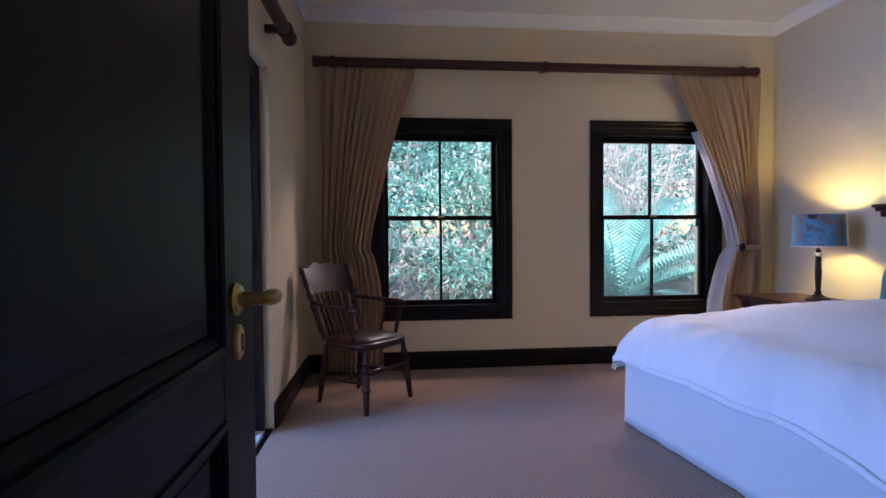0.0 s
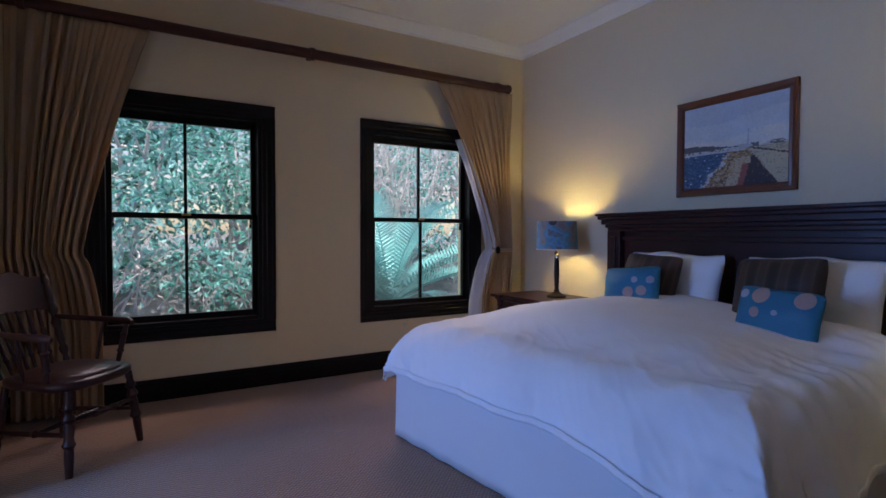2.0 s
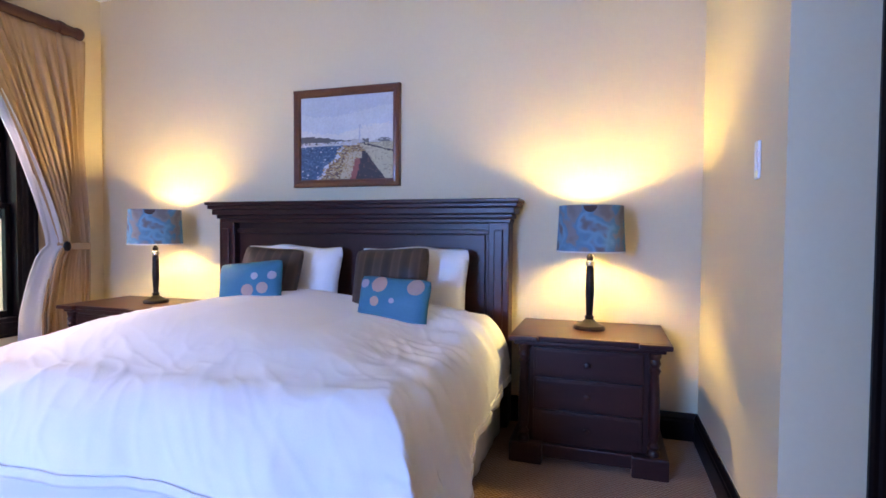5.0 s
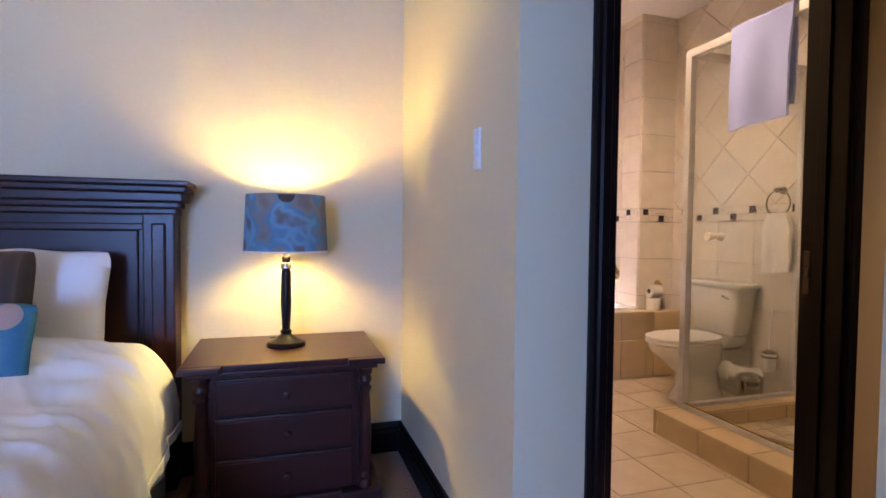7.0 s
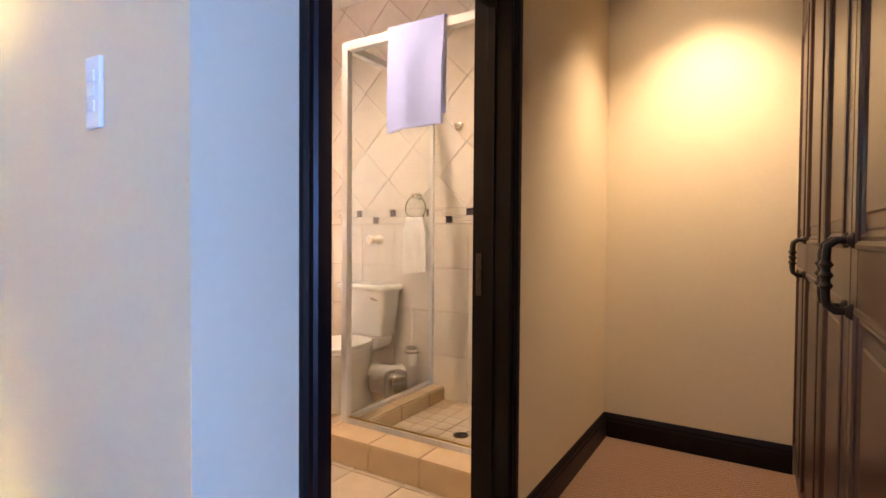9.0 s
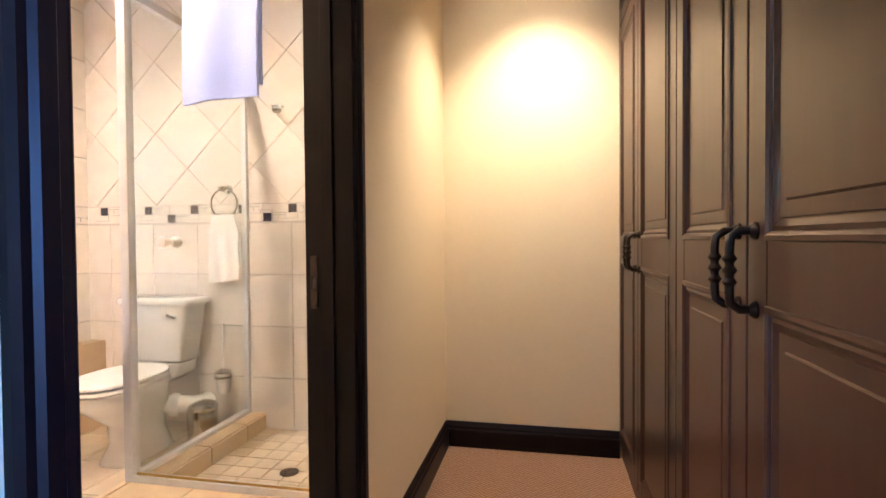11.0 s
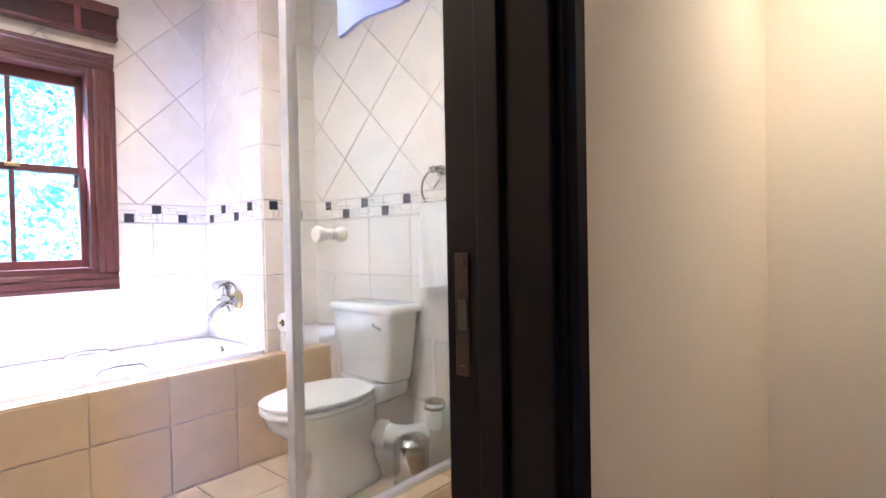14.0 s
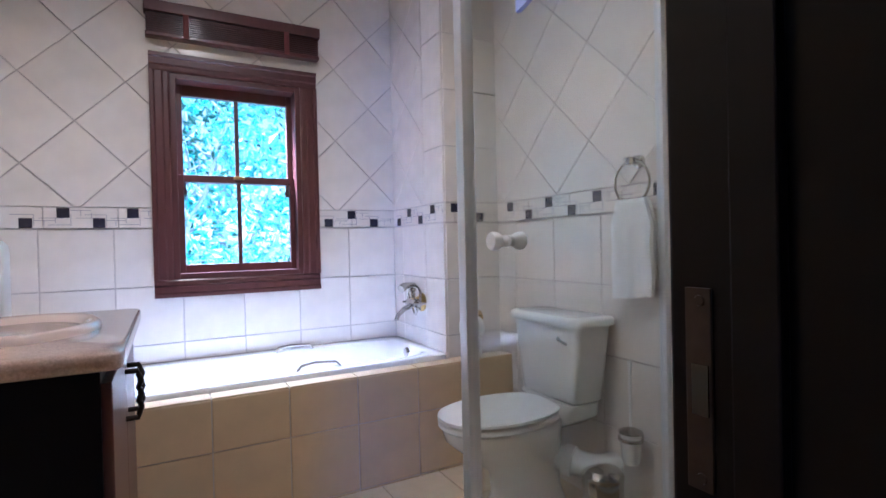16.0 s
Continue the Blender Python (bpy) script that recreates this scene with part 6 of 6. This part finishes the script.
SHRUBS = [(1.2, 10.4, 2.3, 1.7, 1500, 0.10), (2.4, 10.9, 2.9, 2.0, 2300, 0.11), (3.5, 10.5, 2.0, 1.6, 1900, 0.085), (4.4, 11.6, 3.0, 2.0, 1800, 0.10), (7.0, 11.0, 2.4, 2.0, 1600, 0.11), (0.0, 9.9, 2.2, 1.8, 1400, 0.10), (-1.6, 9.2, 2.6, 2.0, 1300, 0.12),
          (1.8, 13.2, 4.6, 3.0, 2600, 0.16), (4.2, 13.6, 4.4, 2.8, 2200, 0.16), (6.6, 13.4, 4.6, 3.0, 2000, 0.17), (-1.2, 12.6, 4.4, 3.2, 1900, 0.17), (9.0, 12.8, 4.2, 3.2, 1500, 0.17),
          (10.6, 2.6, 3.0, 2.4, 2600, 0.10), (10.4, 0.9, 2.6, 2.0, 2200, 0.10), (11.2, 4.2, 3.2, 2.4, 1800, 0.12), (13.2, 1.6, 4.6, 3.4, 2200, 0.17), (12.8, 3.8, 4.4, 3.2, 1600, 0.17), (11.5, -0.8, 3.6, 3.0, 1500, 0.15)]
for i, (x, y, h, w, cnt, sz) in enumerate(SHRUBS):
    shrub(on(x, y), h, w, int(cnt * 1.35), sz, 20 + i, "dense green leafy garden shrub")
shrub(on(4.75, 10.35), 2.7, 1.5, 250, 0.07, 91, "leafless tangle of pale grey branches", True)
shrub(on(5.25, 10.9), 3.2, 1.9, 200, 0.07, 94, "leafless tangle of pale grey branches", True)
shrub(on(6.2, 10.9), 3.2, 1.9, 200, 0.07, 95, "leafless tangle of pale grey branches", True)
shrub(on(5.75, 10.3), 2.8, 1.5, 250, 0.07, 92, "leafless tangle of pale grey branches", True)
shrub(on(2.2, 9.9), 1.5, 0.9, 300, 0.12, 93, "small shrub with pale bare twigs", True)
cycad(on(5.15, 9.3), 5, 34, 2.0)
for i, (x, y, h) in enumerate(((1.9, 9.8, 0.8), (2.6, 10.0, 1.0), (3.1, 9.7, 0.7), (3.7, 9.9, 1.0), (1.2, 9.7, 0.9), (4.4, 10.3, 1.0), (6.4, 10.2, 0.9), (9.8, 2.2, 1.0), (9.9, 1.4, 0.9), (9.9, 3.2, 1.0))):
    shrub(on(x, y), h, 0.95, 520, 0.085, 120 + i, "low green ground-cover shrub")

# ---------------------------------------------------------------- tiles, one by one
def clip(poly, axis, limit, keep_less):
    out = []
    for a, b in zip(poly, poly[1:] + poly[:1]):
        ia, ib = ((a[axis] <= limit) == keep_less), ((b[axis] <= limit) == keep_less)
        if ia:
            out.append(a)
        if ia != ib:
            t = (limit - a[axis]) / (b[axis] - a[axis])
            out.append((a[0] + (b[0] - a[0]) * t, a[1] + (b[1] - a[1]) * t))
    return out


def clip_rect(poly, r):
    for axis, limit, less in ((0, r[0], False), (0, r[2], True), (1, r[1], False), (1, r[3], True)):
        poly = clip(poly, axis, limit, less)
        if len(poly) < 3:
            return []
    return poly


def area(poly):
    return abs(sum(a[0] * b[1] - b[0] * a[1] for a, b in zip(poly, poly[1:] + poly[:1]))) / 2


TILE_MESHES = {}


def lay(parent, plane, poly, mat, thick=0.008, name="tile"):
    """One tile: a polygon in the plane's x, y, proud along its z."""
    clean = [p for p, q in zip(poly, poly[1:] + poly[:1]) if abs(p[0] - q[0]) + abs(p[1] - q[1]) > 1e-4]
    if len(clean) < 3 or area(clean) < 2e-4:
        return
    cx, cy = sum(p[0] for p in clean) / len(clean), sum(p[1] for p in clean) / len(clean)
    key = (mat.name, thick, tuple((round(p[0] - cx, 4), round(p[1] - cy, 4)) for p in clean))
    if key not in TILE_MESHES:
        b = 0.0025
        top = [(p[0] - cx, p[1] - cy) for p in clean]
        k = len(top)
        ins = []
        for p in top:
            d = math.hypot(*p) or 1
            ins.append((p[0] * (1 - b * 1.3 / d), p[1] * (1 - b * 1.3 / d)))
        vs = [(x, y, 0.0) for x, y in top] + [(x, y, thick - b * 0.6) for x, y in top] + [(x, y, thick) for x, y in ins]
        fs = [tuple(range(2 * k, 3 * k))]
        for lv in (0, k):
            fs += [(lv + i, lv + (i + 1) % k, lv + k + (i + 1) % k, lv + k + i) for i in range(k)]
        if sum(a[0] * c[1] - c[0] * a[1] for a, c in zip(top, top[1:] + top[:1])) < 0:
            fs = [f[::-1] for f in fs]
        me = bpy.data.meshes.new(name)
        me.from_pydata(vs, [], fs)
        me.materials.append(mat)
        TILE_MESHES[key] = me
    ob = new(name, TILE_MESHES[key])
    ob.parent = parent
    ob.matrix_world = plane @ Matrix.Translation((cx, cy, 0))
    return ob


def lay_cut(parent, plane, poly, rect, hole, mat, thick=0.008):
    poly = clip_rect(poly, rect)
    if not poly:
        return
    if hole and min(p[0] for p in poly) < hole[2] and max(p[0] for p in poly) > hole[0] and min(p[1] for p in poly) < hole[3] and max(p[1] for p in poly) > hole[1]:
        BIG = 99
        for r in ((-BIG, -BIG, hole[0], BIG), (hole[2], -BIG, BIG, BIG), (hole[0], -BIG, hole[2], hole[1]), (hole[0], hole[3], hole[2], BIG)):
            q = clip_rect(poly, r)
            if q:
                lay(parent, plane, q, mat, thick)
        return
    lay(parent, plane, poly, mat, thick)


def grid(parent, plane, rect, ux, uy, size_x, size_y, mat, hole=None, gap=0.005, thick=0.008):
    """Straight tiles over rect; (ux, uy) is a joint crossing."""
    i0, i1 = math.floor((rect[0] - ux) / size_x), math.ceil((rect[2] - ux) / size_x)
    j0, j1 = math.floor((rect[1] - uy) / size_y), math.ceil((rect[3] - uy) / size_y)
    for i in range(i0, i1):
        for j in range(j0, j1):
            a, b = ux + i * size_x + gap / 2, uy + j * size_y + gap / 2
            lay_cut(parent, plane, [(a, b), (a + size_x - gap, b), (a + size_x - gap, b + size_y - gap), (a, b + size_y - gap)], rect, hole, mat, thick)


def diamonds(parent, plane, rect, ux, uy, diag, mat, hole=None, gap=0.005):
    h = diag / 2
    g = h - gap * 0.7
    for i in range(math.floor((rect[0] - ux) / h) - 2, math.ceil((rect[2] - ux) / h) + 2):
        for j in range(math.floor((rect[1] - uy) / h) - 2, math.ceil((rect[3] - uy) / h) + 2):
            if (i + j) % 2:
                x, y = ux + i * h, uy + j * h
                lay_cut(parent, plane, [(x - g, y), (x, y - g), (x + g, y), (x, y + g)], rect, hole, mat)


def border(parent, plane, x0, x1, hole, start, first_low, step=0.155):
    """Mosaic border: pale strip, dark squares and a thin key pattern."""
    z0, z1 = 1.277, 1.380
    grid(parent, plane, (x0, z0, x1, z1), start, z0, 0.31, 0.2, TILE, hole, 0.004)
    k = math.floor((x0 - start) / step)
    x = start + k * step
    low = bool(k % 2) != first_low
    top = Matrix.Translation((0, 0, 0.0085))
    lines = None
    while x < x1 + 0.1:
        zc = 1.304 if low else 1.354
        if x0 + 0.03 < x < x1 - 0.03 and not (hole and hole[0] - 0.03 < x < hole[2] + 0.03):
            lay(parent, plane @ top, [(x - 0.026, zc - 0.024), (x + 0.026, zc - 0.024), (x + 0.026, zc + 0.024), (x - 0.026, zc + 0.024)], DARKTILE, 0.002, "mosaic_tile")
            for a, b, c, d in ((x + 0.03, zc + 0.011, x + 0.115, zc + 0.0135), (x + 0.05, 1.327, x + 0.15, 1.3295), (x + 0.07, zc - 0.014, x + 0.0725, zc + 0.012), (x + 0.115, min(zc, 1.328), x + 0.1175, max(zc, 1.328)), (x - 0.06, 2.658 - zc - 0.01, x + 0.03, 2.658 - zc - 0.0075), (x + 0.03, 1.29, x + 0.032, 1.345)):
                if c < x1 and a > x0 and not (hole and hole[0] < c and a < hole[2]):
                    lines = box(a, b, 0.0078, c, d, 0.0092, bm=lines)
        x += step
        low = not low
    if lines is not None:
        tagged(part("key_pattern", moved(lines, plane), KEYLINE, parent), "thin grey key pattern lines", kind="stuff")


# window wall: plane x is world y, plane y is world z, proud towards -x
plane_e = Matrix(((0, 0, -1, BX1), (-1, 0, 0, 0), (0, 1, 0, 0), (0, 0, 0, 1)))
HOLE = (-(WB + 0.345), 1.0, -(WB - 0.345), 2.11)
ex0, ex1 = -BY1, -PY1
grid(WALL_E, plane_e, (ex0, 0.54, ex1, 1.273), -1.57, 0.968, 0.31, 0.305, TILE, HOLE)
border(WALL_E, plane_e, ex0, ex1, HOLE, -1.547, False, 0.147)
diamonds(WALL_E, plane_e, (ex0, 1.385, ex1, 2.97), -1.42, 1.59, 0.44, TILE, HOLE)
# pillar: face towards +y, and face towards -x
plane_p = Matrix(((-1, 0, 0, 0), (0, 0, 1, PY1), (0, 1, 0, 0), (0, 0, 0, 1)))
grid(PILLAR, plane_p, (-BX1, 0.54, -PX0, 1.273), -7.16, 0.968, 0.31, 0.305, TILE)
border(PILLAR, plane_p, -BX1 + 0.008, -PX0, None, -7.52, True)
grid(PILLAR, plane_p, (-7.158, 1.385, -PX0, 2.97), -7.158, 1.385, 0.31, 0.305, TILE)
diamonds(PILLAR, plane_p, (-BX1, 1.385, -7.162, 2.97), -7.40, 1.59, 0.44, TILE)
plane_q = Matrix(((0, 0, -1, PX0), (-1, 0, 0, 0), (0, 1, 0, 0), (0, 0, 0, 1)))
grid(PILLAR, plane_q, (-PY1, 0.54, -BY0, 1.273), -1.25, 0.968, 0.35, 0.305, TILE)
border(PILLAR, plane_q, -PY1, -BY0, None, -1.19, False)
grid(PILLAR, plane_q, (-PY1, 1.385, -BY0, 2.97), -1.25, 1.385, 0.35, 0.305, TILE)
# toilet wall
plane_s = Matrix(((-1, 0, 0, 0), (0, 0, 1, BY0), (0, 1, 0, 0), (0, 0, 0, 1)))
grid(WALL_S, plane_s, (-PX0, 0.0, -BX0, 1.273), -6.45, 0.965, 0.31, 0.305, TILE)
border(WALL_S, plane_s, -PX0, -BX0, None, -6.64, True, 0.161)
diamonds(WALL_S, plane_s, (-PX0, 1.385, -BX0, 2.97), -6.20, 1.607, 0.44, TILE)
# floor, bath front, ledge, kerbs
plane_f = Matrix.Translation((0, 0, -0.008))
grid(BFLOOR, plane_f, (BX0, KF + 0.002, TX - 0.002, BY1), 5.27, 2.0, 0.31, 0.31, FLOORTILE)
grid(BFLOOR, plane_f, (SX + 0.04, BY0, TX - 0.002, KF), 5.27, 2.0, 0.31, 0.31, FLOORTILE)
plane_t = Matrix(((0, 0, -1, TX), (-1, 0, 0, 0), (0, 1, 0, 0), (0, 0, 0, 1)))
grid(surround2, plane_t, (-BY1, 0.0, -PY1, 0.318), -1.80, 0.008, 0.315, 0.31, TUBTILE)
grid(surround2, plane_t, (-BY1, 0.318, -PY1, 0.535), -1.80, 0.318, 0.315, 0.31, TUBTILE)
grid(surround, plane_t, (-PY1, 0.0, -BY0, 0.318), -1.80, 0.008, 0.315, 0.31, TUBTILE)
grid(surround, plane_t, (-PY1, 0.318, -BY0, 0.535), -1.80, 0.318, 0.315, 0.31, TUBTILE)
grid(surround, Matrix.Translation((0, 0, 0.535)), (TX - 0.008, BY0 + 0.008, PX0 - 0.008, PY1), TX - 0.008, 1.17, 0.4, 0.315, TUBTILE)
grid(surround2, Matrix.Translation((0, 0, 0.535)), (TX - 0.008, PY1, TX + 0.088, 3.0), TX - 0.008, 1.17, 0.4, 0.315, TUBTILE)
plane_k = Matrix(((-1, 0, 0, 0), (0, 0, 1, KF), (0, 1, 0, 0), (0, 0, 0, 1)))
grid(kerb, plane_k, (-SX - 0.03, 0, -BX0, 0.135), -5.50, 0, 0.31, 0.2, TUBTILE)
grid(kerb, Matrix.Translation((0, 0, 0.135)), (BX0, SY - 0.07, SX + 0.03, KF + 0.008), 5.50, SY - 0.07, 0.31, 0.3, TUBTILE)
plane_ks = Matrix(((0, 0, 1, SX + 0.03), (1, 0, 0, 0), (0, 1, 0, 0), (0, 0, 0, 1)))
grid(kerb2, plane_ks, (BY0, 0, KF, 0.135), 1.655, 0, 0.31, 0.2, TUBTILE)
grid(kerb2, Matrix.Translation((0, 0, 0.135)), (SX - 0.10, BY0 + 0.008, SX + 0.03, SY - 0.07), SX - 0.1, 1.41, 0.2, 0.31, TUBTILE)
plane_ki = Matrix(((0, 0, -1, SX - 0.10), (-1, 0, 0, 0), (0, 1, 0, 0), (0, 0, 0, 1)))
grid(kerb2, plane_ki, (-SY + 0.07, 0.045, -BY0, 0.135), -1.41, 0, 0.31, 0.2, TUBTILE)
grid(tray, Matrix.Translation((0, 0, 0.045)), (BX0, BY0 + 0.008, SX - 0.108, SY - 0.07), 5.28, 1.40, 0.105, 0.105, FLOORTILE)
# veranda tiles
grid(patio, Matrix.Translation((0, 0, -0.045)), (-0.6, 5.4, X0 - 0.25, 8.6), 0.0, 6.0, 0.4, 0.4, PATIO)
